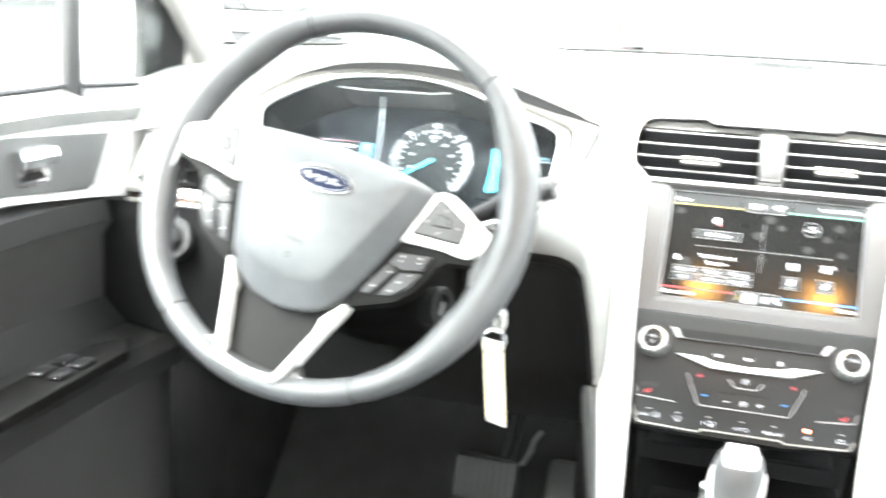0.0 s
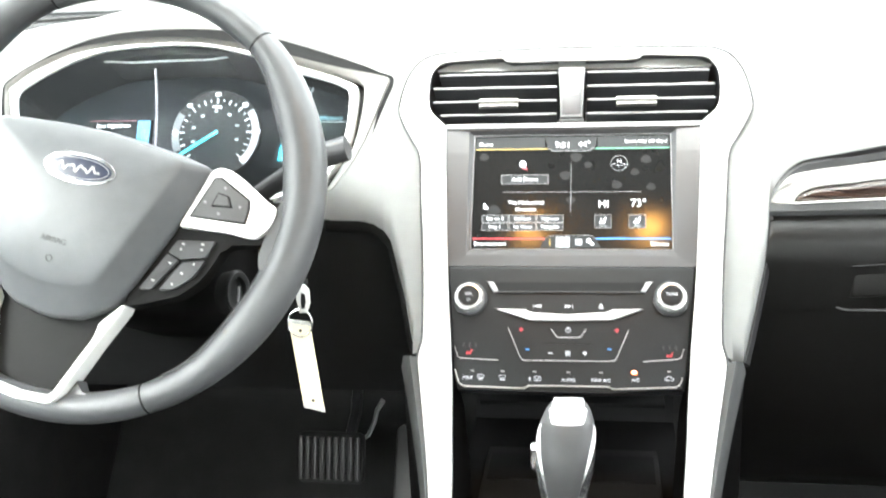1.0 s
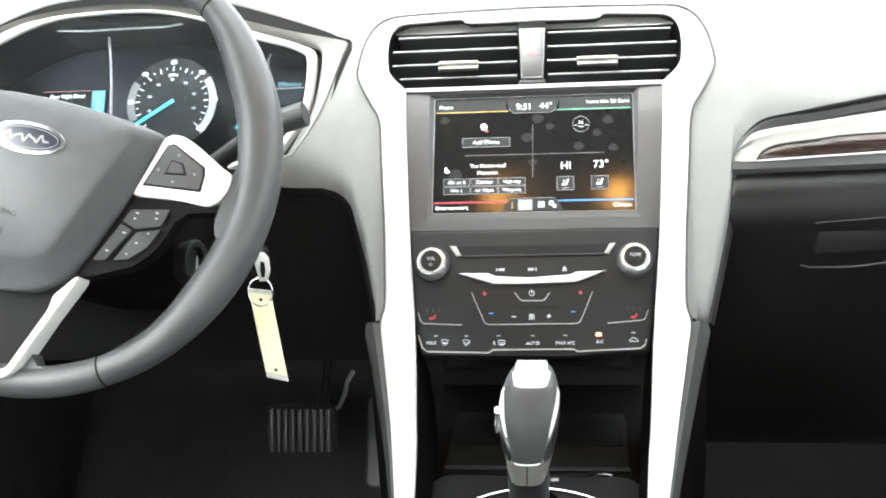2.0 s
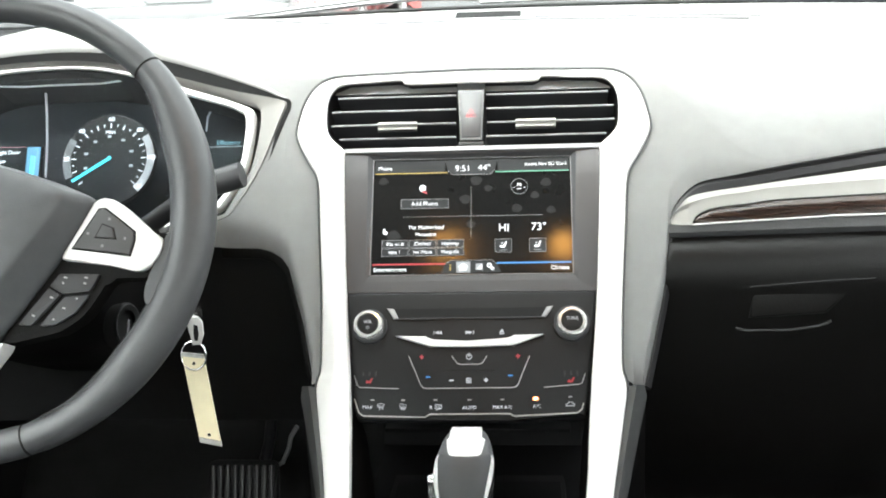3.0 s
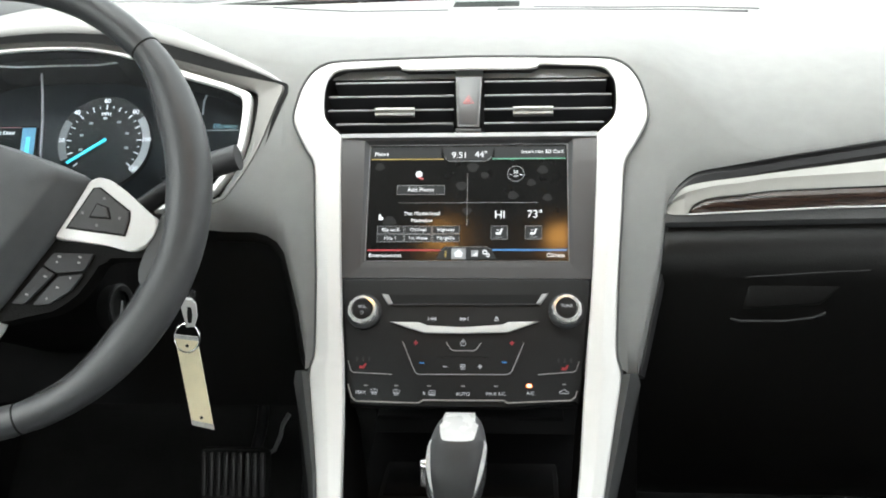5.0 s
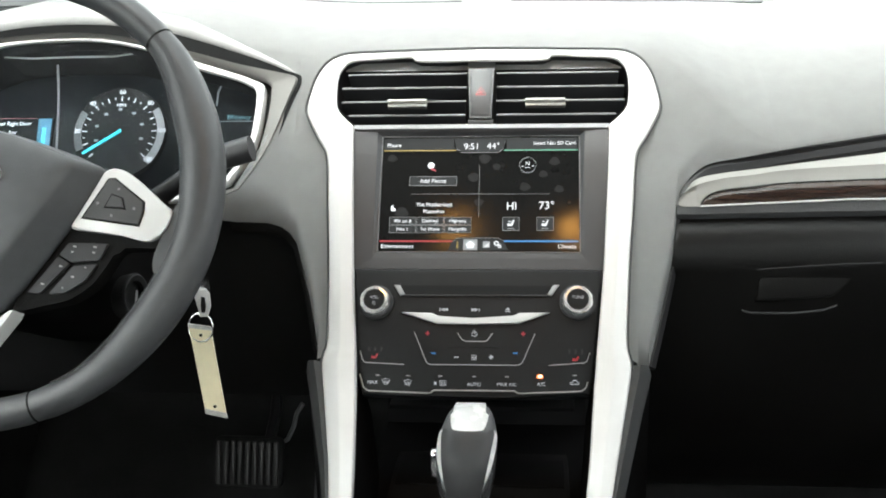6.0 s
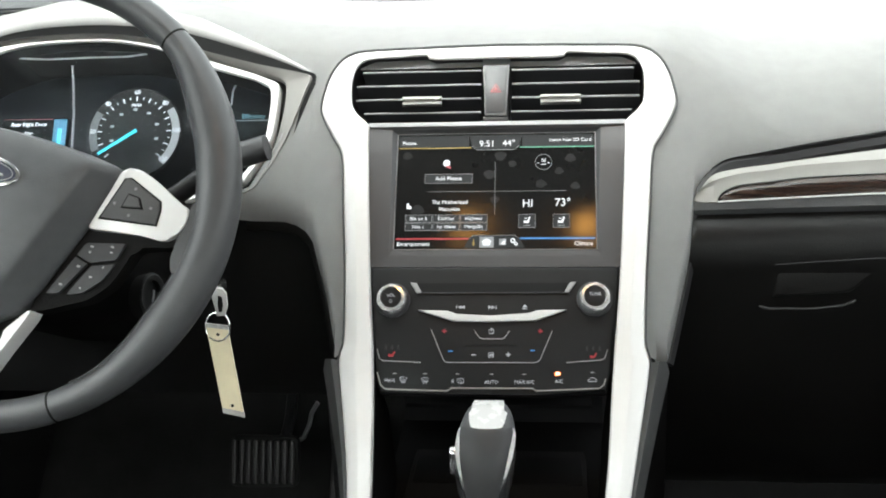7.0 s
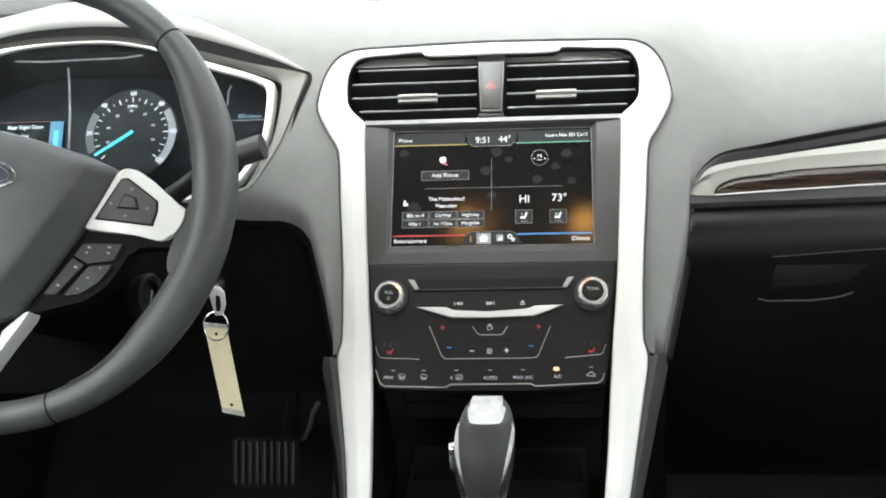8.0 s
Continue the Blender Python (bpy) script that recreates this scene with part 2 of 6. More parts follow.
def loft(rows, closed=False, cap=False):
    """A skin over rows of points; closed: each row is a ring."""
    bm = bmesh.new()
    vs = [[bm.verts.new(p) for p in row] for row in rows]
    n = len(rows[0])
    for a, b in zip(vs, vs[1:]):
        for k in range(n if closed else n - 1):
            bm.faces.new((a[k], a[(k + 1) % n], b[(k + 1) % n], b[k]))
    if cap and closed:
        bm.faces.new(vs[0][::-1])
        bm.faces.new(vs[-1])
    return bm


def sweep(path, rx, ry=None, seg=10, closed=False, up=(0, 0, 1)):
    """A round or oval bar along a path of points."""
    ry = ry or rx
    pts = [Vector(p) for p in path]
    n = len(pts)
    rows = []
    for i, p in enumerate(pts):
        a = pts[(i - 1) % n] if closed or i else p
        b = pts[(i + 1) % n] if closed or i < n - 1 else p
        d = (b - a).normalized()
        side = d.cross(Vector(up))
        side = side.normalized() if side.length > 1e-6 else Vector((1, 0, 0))
        top = side.cross(d).normalized()
        rows.append([p + side * (rx * math.cos(2 * math.pi * k / seg)) + top * (ry * math.sin(2 * math.pi * k / seg)) for k in range(seg)])
    if closed:
        rows.append(rows[0])
        bm = loft(rows[:-1], True)
        vs = list(bm.verts)
        for k in range(seg):
            bm.faces.new((vs[(n - 1) * seg + k], vs[(n - 1) * seg + (k + 1) % seg], vs[(k + 1) % seg], vs[k]))
        return bm
    return loft(rows, True, True)


def band(path, width, w0, w1):
    """A flat raised line of that width along a path of (x, y) in a frame."""
    bm = bmesh.new()
    rows = []
    n = len(path)
    for i, p in enumerate(path):
        a, b = Vector(path[max(i - 1, 0)]), Vector(path[min(i + 1, n - 1)])
        d = (b - a).normalized()
        s = Vector((-d.y, d.x)) * width / 2
        x, y = p[0], p[1]
        rows.append([(x - s.x, y - s.y, w0), (x - s.x, y - s.y, w1), (x + s.x, y + s.y, w1), (x + s.x, y + s.y, w0)])
    bm.free()
    return loft(rows, True, True)


def flowing(rows, n=4):
    """Rows of numbers with n - 1 smooth rows set between each two."""
    out = []
    for i in range(len(rows) - 1):
        a, b, c, d = rows[max(i - 1, 0)], rows[i], rows[i + 1], rows[min(i + 2, len(rows) - 1)]
        for k in range(n):
            t = k / n
            out.append(tuple(0.5 * (2 * q + (r - p) * t + (2 * p - 5 * q + 4 * r - s) * t * t + (3 * q - p - 3 * r + s) * t ** 3) for p, q, r, s in zip(a, b, c, d)))
    return out + [tuple(rows[-1])]


def solid(bm, thick):
    bmesh.ops.solidify(bm, geom=list(bm.faces), thickness=thick)
    return bm


def softened(poly, r, n=3):
    """A closed outline whose corners are rounded over a length r; every corner becomes n + 1 points."""
    out = []
    for i, p in enumerate(poly):
        p, a, b = Vector(p), Vector(poly[i - 1]), Vector(poly[(i + 1) % len(poly)])
        s = p + (a - p) * min(0.45, r / max((a - p).length, 1e-6))
        e = p + (b - p) * min(0.45, r / max((b - p).length, 1e-6))
        for k in range(n + 1):
            t = k / n
            out.append(tuple((1 - t) ** 2 * s + 2 * t * (1 - t) * p + t * t * e))
    return out


def words(text, size, x, y, w, mat, parent, name="lettering", align="CENTER", turn=0.0, depth=0.0002):
    cu = bpy.data.curves.new(name, "FONT")
    cu.body, cu.size, cu.align_x, cu.align_y, cu.extrude = text, size, align, "CENTER", depth
    tmp = bpy.data.objects.new("tmp_text", cu)
    scene.collection.objects.link(tmp)
    bpy.context.view_layer.update()
    me = bpy.data.meshes.new_from_object(tmp.evaluated_get(bpy.context.evaluated_depsgraph_get()))
    bpy.data.objects.remove(tmp)
    me.materials.clear()
    me.materials.append(mat)
    ob = new(name, me)
    ob.parent = parent
    ob.matrix_basis = pose(x, y, w, 0, 0, turn)
    return ob


def lerp_table(table, x):
    for (xa, ya), (xb, yb) in zip(table, table[1:]):
        if x <= xb:
            return ya + (yb - ya) * max(0.0, (x - xa)) / (xb - xa)
    return table[-1][1]


STACK = plane_frame((0, 0, 0.92), 34)
WHEEL = plane_frame((-0.3755, -0.1355, 0.9585), 27.6, 2.5) @ pose(0, 0, 0, 0, 0, -15.5)
DIALS = plane_frame((-0.355, 0.091, 0.996), 30)


def on_face(u, v, w=0.0):
    """A point of the slanting dash face, in the world."""
    return STACK @ Vector((u, v, w))


# ---------------------------------------------------------------- ground, cabin shell
GROUND = -0.025


def ground():
    bm = bmesh.new()
    bmesh.ops.create_grid(bm, x_segments=8, y_segments=8, size=900)
    ob = link("ground", bm, ASPHALT, smooth=False)
    ob.location.z = GROUND
    tagged(ob, "grey wet asphalt of a car park", "ground", kind="structure")


def cabin():
    fl = link("floor", box(-0.78, 0.78, -2.3, 0.75, 0.2, 0.24), CARPET, smooth=False)
    tagged(fl, "black carpeted car floor in deep shade", "floor", kind="structure")
    fw = link("firewall", loft([[(x, y, z) for x in (-0.78, 0.78)] for y, z in ((0.45, 0.24), (0.62, 0.42), (0.66, 1.03))]), CARPET)
    solid_ob(fw, 0.02)
    tagged(fw, "black carpeted bulkhead behind the pedals", "wall", kind="structure")
    rows = []
    for y, z in ((-0.12, 1.452), (-0.6, 1.5), (-1.2, 1.5), (-2.0, 1.44), (-2.32, 1.36)):
        rows.append([(x, y - 0.10 * (1 - abs(x) / 0.66) * (y > -0.5), z - 0.1 * (abs(x) / 0.66) ** 3) for x in (-0.66, -0.5, -0.25, 0, 0.25, 0.5, 0.66)])
    ce = link("ceiling", loft(rows), HEAD)
    solid_ob(ce, 0.03)
    tagged(ce, "pale cloth headliner of the car roof", "ceiling", kind="structure")
    rear = link("wall_rear", loft([[(x, -2.3, z) for x in (-0.78, 0.78)] for z in (0.22, 0.8, 1.02)]), BLACK_SKIN)
    solid_ob(rear, 0.03)
    tagged(rear, "dark rear bulkhead that closes the cabin", "wall", kind="structure")
    pane = link("window_3", loft([[(x, y, z) for x in (-0.68, 0.0, 0.68)] for y, z in ((-2.3, 1.02), (-2.31, 1.2), (-2.32, 1.36))]), GLASS)
    solid_ob(pane, 0.005)
    pane.visible_shadow = False
    tagged(pane, "clear rear window glass", "window", kind="structure")
    for s, nm, num in ((1, "east", 4), (-1, "west", 5)):
        side = link("wall_" + nm, loft([[(s * 0.765, y, z) for y in (-2.32, -0.78)] for z in (0.22, 0.97)]), BLACK_SKIN)
        solid_ob(side, 0.03)
        tagged(side, "dark rear side wall of the cabin", "wall", kind="structure")
        slope = lambda y, z: (s * (0.765 - 0.135 * (z - 0.97) / 0.49), y, z)
        for y0, y1, kind in ((-0.90, -0.78, "middle"), (-2.32, -2.05, "rear")):
            post = link("trim_post_" + kind + "_" + nm, loft([[slope(y, z) for y in (y0, y1)] for z in (0.97, 1.2, 1.43)]), HEAD)
            solid_ob(post, 0.03)
            tagged(post, "pale trim of a roof post", "pillar", kind="structure")
        pane = link("window_%d" % num, loft([[slope(y, z) for y in (-2.05, -1.5, -0.90)] for z in (0.97, 1.2, 1.40)]), GLASS)
        solid_ob(pane, 0.005)
        pane.visible_shadow = False
        tagged(pane, "clear rear side window glass", "window", kind="structure")
        kick = link("wall_kick_" + nm, loft([[(s * 0.775, y, z) for y in (0.1, 0.75)] for z in (0.22, 1.0)]), CARPET)
        solid_ob(kick, 0.03)
        tagged(kick, "black carpeted kick wall beside the footwell", "wall", kind="structure")
    side = link("wall_door_east", loft([[(0.765, y, z) for y in (-0.8, 0.12)] for z in (0.22, 1.0)]), BLACK_SKIN)
    solid_ob(side, 0.03)
    tagged(side, "dark passenger door wall", "wall", kind="structure")
    for s, nm in ((-1, "west"), (1, "east")):
        path = [(s * 0.76, 0.34, 1.0), (s * 0.735, 0.20, 1.14), (s * 0.70, -0.02, 1.29), (s * 0.66, -0.24, 1.385), (s * 0.64, -0.5, 1.42), (s * 0.64, -1.0, 1.43)]
        p = link("trim_pillar_" + nm, sweep(path, 0.035, 0.045, 12), HEAD)
        tagged(p, "pale trim of the windscreen pillar and roof rail", "pillar", kind="structure")
    # windscreen, curved in plan
    rows = []
    for k in range(7):
        f = k / 6
        rows.append([(x * (1 - 0.10 * f), (0.685 - 0.75 * x * x) * (1 - f) + f * (-0.10 - 0.1 * (1 - abs(x) / 0.7)), 1.055 * (1 - f) + f * (1.475 - 0.09 * (abs(x) / 0.7) ** 3) + 0.02 * math.sin(math.pi * f)) for x in [-0.7 + 0.14 * i for i in range(11)]])
    ws = link("window_1", loft(rows), GLASS)
    solid_ob(ws, 0.005)
    ws.visible_shadow = False
    tagged(ws, "clear curved windscreen glass", "windscreen", kind="structure")


def solid_ob(ob, t):
    m = ob.modifiers.new("thickness", "SOLIDIFY")
    m.thickness, m.offset = t, 0.0


# ---------------------------------------------------------------- dashboard
LOW = [(-0.80, 0.085), (-0.562, 0.085), (-0.559, 0.1085), (-0.52, 0.143), (-0.45, 0.165), (-0.37, 0.171), (-0.30, 0.160), (-0.22, 0.137), (-0.1695, 0.118),
       (-0.1690, -0.034), (-0.162, -0.0435), (-0.1467, -0.0951), (-0.1373, -0.138), (-0.1350, -0.1450), (-0.1349, 0.12),
       (0.1349, 0.12)] + flowing([(0.1350, -0.1490), (0.1400, -0.1495), (0.1435, -0.1490), (0.1455, -0.1455), (0.1565, -0.10), (0.1669, -0.054), (0.1722, -0.0062), (0.1780, 0.008),
       (0.1888, 0.0206), (0.2034, 0.0289), (0.2366, 0.0343), (0.3155, 0.0478), (0.45, 0.066), (0.80, 0.085)], 3)
TOP = [(-0.80, 0.135), (-0.62, 0.138), (-0.52, 0.156), (-0.45, 0.172), (-0.37, 0.178), (-0.30, 0.168), (-0.22, 0.147), (-0.16, 0.136), (0.0, 0.1335), (0.16, 0.132), (0.80, 0.138)]


def pad_column(x):
    lo, hi = lerp_table(LOW, x), lerp_table(TOP, x)
    roll = min(1.0, max(0.0, (x - 0.150) / 0.120))
    roll = roll * roll * (3 - 2 * roll)
    hi = hi + (max(lo + 0.006, 0.020) - hi) * roll
    pts = []
    n = 20
    for k in range(n + 1):
        v = lo + (hi - lo) * (k / n) ** 1.6
        bulge = 0.004 * math.sin(math.pi * min(1, max(0, (v + 0.15) / 0.29)))
        turn = min(0.024, 0.5 * (hi - lo))
        under = max(0.0, 1 - (v - lo) / turn) ** 2 * turn * (0.45 if x < 0.17 else 0.18) if abs(x) > 0.1349 and (x < -0.1349 and x > -0.1695 or x > 0.1349) else 0.0
        pts.append(on_face(x, v, bulge - 0.002 - under))
    p0 = pts[-1]
    up = (STACK.to_3x3() @ Vector((0, 1, 0)))
    crest = on_face(x, lerp_table(TOP, x), -0.002)
    p2 = Vector((x, crest.y + 0.065, crest.z + 0.022)).lerp(Vector((x, min(0.34, 0.60 - 0.75 * x * x), 1.057)), roll)
    p1 = p0 + up * 0.016 * (1 - roll) + Vector((0, 0.92, 1.0)) * 0.74 * (1.057 - p0.z) * roll
    for k in range(1, 25):
        f = k / 24
        pts.append((1 - f) ** 2 * p0 + 2 * f * (1 - f) * p1 + f * f * p2)
    base = Vector((x, 0.655 - 0.75 * x * x, 1.0585))
    base.y = max(base.y, p2.y + 0.02)
    for k in range(1, 9):
        f = k / 8
        q = p2.lerp(base, f)
        q.z += 0.003 * math.sin(math.pi * f)
        pts.append(q)
    return pts


def pad_z(x, y):
    """Height of the pad's flat top."""
    return lerp_table([(p.y, p.z) for p in pad_column(x)[-9:]], y)


def dashboard():
    d = thing("dashboard", Matrix(), "soft grey moulded dashboard with silver and dark wood trim", "dashboard")
    xs = sorted({round(-0.80 + 0.016 * k, 4) for k in range(101)} | {x for x, _ in LOW})
    # the pad falls away towards the driver's door
    fall = lambda x: 0.024 * min(1.0, max(0.0, (-0.60 - x) / 0.12)) ** 1.5
    bm = loft([[p - Vector((0, 0, fall(x))) for p in pad_column(x)] for x in xs if x > -0.755])
    part("upper_pad", solid(bm, 0.004), PAD, d, "soft grey grained dash pad, glaring under the windscreen")
    # lower pad between the dials and the knee panel
    top = [(-0.30, -0.010), (-0.241, -0.013), (-0.2215, 0.004), (-0.2015, 0.043), (-0.1820, 0.083), (-0.1690, 0.113)]
    bot = [(-0.30, -0.024), (-0.2249, -0.0237), (-0.19, -0.0246), (-0.178, -0.028), (-0.1690, -0.034)]
    rows = []
    for x in [-0.30 + 0.131 * k / 40 for k in range(41)]:
        a, b = lerp_table(top, x), lerp_table(bot, x)
        row = []
        for j in range(15):
            v = b + (a - b) * (j / 14) ** 1.6
            under = max(0.0, 1 - (v - b) / 0.024) ** 2 * 0.011 * min(1.0, (a - b) / 0.03)
            row.append(on_face(x, v, 0.004 * math.sin(math.pi * min(1, max(0, (v + 0.15) / 0.29))) - 0.002 - under))
        rows.append(row)
    part("lower_pad", solid(loft(rows), 0.004), PAD, d)
    for s in (1, -1):
        low = [(0.118, -0.134), (0.1240, -0.134), (0.1305, -0.147), (0.1350, -0.1492)]
        rows = [[on_face(s * x, lerp_table(low, x) + (0.045 - lerp_table(low, x)) * j / 6, 0.004 * math.sin(math.pi * min(1, max(0, (lerp_table(low, x) + (0.045 - lerp_table(low, x)) * j / 6 + 0.15) / 0.29))) - 0.002) for j in range(7)] for x in (0.118, 0.1205, 0.1240, 0.1272, 0.1305, 0.1328, 0.1350)]
        part("pad_flank", solid(loft(rows), 0.004), PAD, d)
    # rolled edge of the pad along the knee panel and the passenger trim
    edge = [on_face(x, v, -0.016) for x, v in [(-0.225, -0.0245), (-0.19, -0.0255), (-0.176, -0.030), (-0.162, -0.0435), (-0.1467, -0.0951), (-0.1373, -0.138), (-0.1315, -0.149)]]
    part("pad_edge", sweep(edge, 0.005, 0.007, 8), BLACK_SKIN, d)
    gap = [on_face(x, v - 0.006, -0.010 - 0.010 * (x < 0.170)) for x, v in [(0.1440, -0.143), (0.1545, -0.10), (0.1650, -0.054), (0.1715, -0.0062), (0.1780, 0.008), (0.1888, 0.0206), (0.2034, 0.0289), (0.2366, 0.0343), (0.3155, 0.0478), (0.45, 0.066), (0.72, 0.081)]]
    gap = [Vector(p) for p in flowing([tuple(p) for p in gap], 4)]
    part("pad_edge", sweep(gap, 0.007, 0.008, 8), BLACK, d)
    # passenger trim
    m = part("passenger_trim", loft([[on_face(x, lerp_table(flowing(t, 4), x), w) for t, w in
             (([(0.17, -0.0125), (0.19, -0.0135), (0.3104, -0.0088), (0.75, -0.001)], -0.012),
              ([(0.17, -0.0115), (0.19, -0.0135), (0.3104, -0.0078), (0.75, 0.0)], 0.003),
              ([(0.17, -0.014), (0.1745, -0.004), (0.19, 0.002), (0.2112, 0.0055), (0.3122, 0.0145), (0.75, 0.030)], 0.0034),
              ([(0.17, -0.013), (0.1748, -0.004), (0.1868, 0.0048), (0.2112, 0.0112), (0.2358, 0.0140), (0.3131, 0.0218), (0.75, 0.044)], 0.0064),
              ([(0.17, -0.011), (0.1752, -0.003), (0.1835, 0.0085), (0.192, 0.0140), (0.2112, 0.0180), (0.2358, 0.0212), (0.3141, 0.0318), (0.45, 0.047), (0.75, 0.062)], 0.001),
              ([(0.17, -0.010), (0.1752, -0.002), (0.1835, 0.0098), (0.192, 0.0154), (0.2112, 0.0194), (0.2358, 0.0226), (0.3141, 0.0334), (0.45, 0.049), (0.75, 0.064)], -0.012))]
             for x in [0.17 + 0.0015 * k for k in range(30)] + [0.22 + 0.01 * k for k in range(54)]]), SATIN, d, "satin silver trim strip")
    part("lower_trim", loft([[on_face(x, lerp_table(t, x), w) for t, w in
             (([(0.17, -0.0225), (0.3093, -0.0195), (0.75, -0.013)], -0.014),
              ([(0.17, -0.0215), (0.3093, -0.0185), (0.75, -0.012)], -0.004),
              ([(0.17, -0.0195), (0.3093, -0.0165), (0.75, -0.010)], 0.000),
              ([(0.17, -0.0120), (0.19, -0.0130), (0.3104, -0.0082), (0.75, -0.0004)], 0.0022))]
             for x in [0.17 + 0.003 * k for k in range(14)] + [0.22 + 0.02 * k for k in range(27)]]), DOORGREY, m, "dark edge below the wood")
    wood_top = [(0.1901, -0.0125), (0.194, -0.0070), (0.201, -0.0028), (0.2112, 0.0003), (0.24, 0.0034), (0.3122, 0.0088), (0.75, 0.0235)]
    wood_top = flowing(wood_top, 6)
    wood_low = [(0.1901, -0.0132), (0.2055, -0.0123), (0.3104, -0.0072), (0.75, 0.0005)]
    xs2 = [0.1901 + 0.001 * k for k in range(26)] + [0.217 + 0.01 * k for k in range(54)]
    part("wood_inlay", solid(loft([[on_face(x, b + (a - b) * j / 4, 0.0045 + 0.0016 * math.sin(math.pi * j / 4)) for j in range(5)] for x in xs2 for a, b in [(lerp_table(wood_top, x), lerp_table(wood_low, x))]]), 0.002), WOOD, m, "glossy dark walnut inlay")
    part("inlay_gap", sweep([on_face(x, lerp_table(wood_top, x) + 0.0006, 0.0050) for x in xs2], 0.0006, 0.0006, 6), DEEP, m, "dark joint above the wood")
    part("inlay_edge", sweep([on_face(x, lerp_table(wood_low, x) - 0.0008, 0.005) for x in xs2], 0.0008, 0.0008, 6), SILVER, m, "thin bright line below the wood")
    # black panel below the wheel and the knee panel
    rows = []
    for x in (-0.80, -0.6, -0.4, -0.23, -0.18, -0.14, -0.125):
        v0 = -0.018 if x < -0.15 else -0.06
        a = on_face(x, v0, -0.010)
        rows.append([a, a + Vector((0, 0.003, -0.012)), (x, a.y + 0.012, 0.84), (x, a.y + 0.03, 0.76), (x, 0.07, 0.69), (x, 0.25, 0.66), (x, 0.6, 0.62)])
    part("knee_panel", solid(loft(rows), 0.004), KNEE, d, "black grained knee panel in shade")
    # windscreen edge strip and sensor slot
    part("windscreen_seal", sweep([(x, 0.658 - 0.75 * x * x, 1.0615) for x in [-0.72 + 0.06 * k for k in range(25)]], 0.004, 0.0025, 8), DEEP, d)
    part("sensor_slot", solid(loft([[(x, y, pad_z(x, y) + h) for x in (-0.042, -0.02, 0.0, 0.02, 0.042)] for y, h in ((0.472, -0.002), (0.474, 0.0008), (0.495, 0.0022), (0.520, 0.0040), (0.523, -0.002))]), 0.001), DEEP, d, "black slot on the dash top")
    for line in ([(-0.257, 0.396), (-0.18, 0.408), (-0.11, 0.412), (-0.044, 0.414)], [(0.016, 0.418), (0.105, 0.402), (0.202, 0.366), (0.298, 0.328)], [(0.06, 0.452), (0.11, 0.436), (0.21, 0.398), (0.315, 0.352)]):
        part("seam", sweep([(x, y, pad_z(x, y) + 0.0004) for x, y in flowing(line, 5)], 0.0022, 0.0012, 6), BEZEL, d)
    return d


def glove_box():
    g = thing("glove_box", Matrix(), "closed black glove box with a latch pull", "glove box")

    def skin(x, f):
        """Depth and height down the lid."""
        pts = ((0.016, 0.903), (-0.006, 0.898), (-0.018, 0.889), (-0.0245, 0.876), (-0.0235, 0.855), (-0.019, 0.82), (-0.010, 0.77), (0.010, 0.70), (0.05, 0.62), (0.14, 0.56))
        y, z = pts[f]
        return Vector((x, y, z + 0.010 * (x - 0.17) * (f < 4)))
    xs = [0.140 + 0.002 * k for k in range(18)] + [0.18 + 0.03 * k for k in range(20)]
    left = [(0.56, 0.130), (0.74, 0.143), (0.77, 0.150), (0.862, 0.166), (0.902, 0.170), (1.0, 0.171)]
    rows = []
    for i in range(24):
        row = []
        for f in range(10):
            z = skin(0.2, f).z
            x0 = lerp_table(left, z)
            row.append(skin(x0 + (0.75 - x0) * (i / 23) ** 1.6, f))
        rows.append(row)
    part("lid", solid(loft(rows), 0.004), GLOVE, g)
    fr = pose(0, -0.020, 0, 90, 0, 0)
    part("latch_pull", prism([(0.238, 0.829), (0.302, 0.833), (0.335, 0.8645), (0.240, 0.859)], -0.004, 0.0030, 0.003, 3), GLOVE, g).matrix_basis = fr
    part("latch_edge", sweep([(0.238, -0.0235, 0.8585), (0.27, -0.0245, 0.8612), (0.31, -0.0248, 0.8640), (0.34, -0.0245, 0.8650)], 0.0008, 0.0008, 6), KNEE, g)
    part("latch_lip", sweep([(0.2275, -0.022, 0.8205), (0.235, -0.024, 0.8190), (0.272, -0.025, 0.8195), (0.296, -0.0245, 0.8225), (0.307, -0.022, 0.8260)], 0.0013, 0.0013, 8), KNEE, g, "lighter edge of the pull")


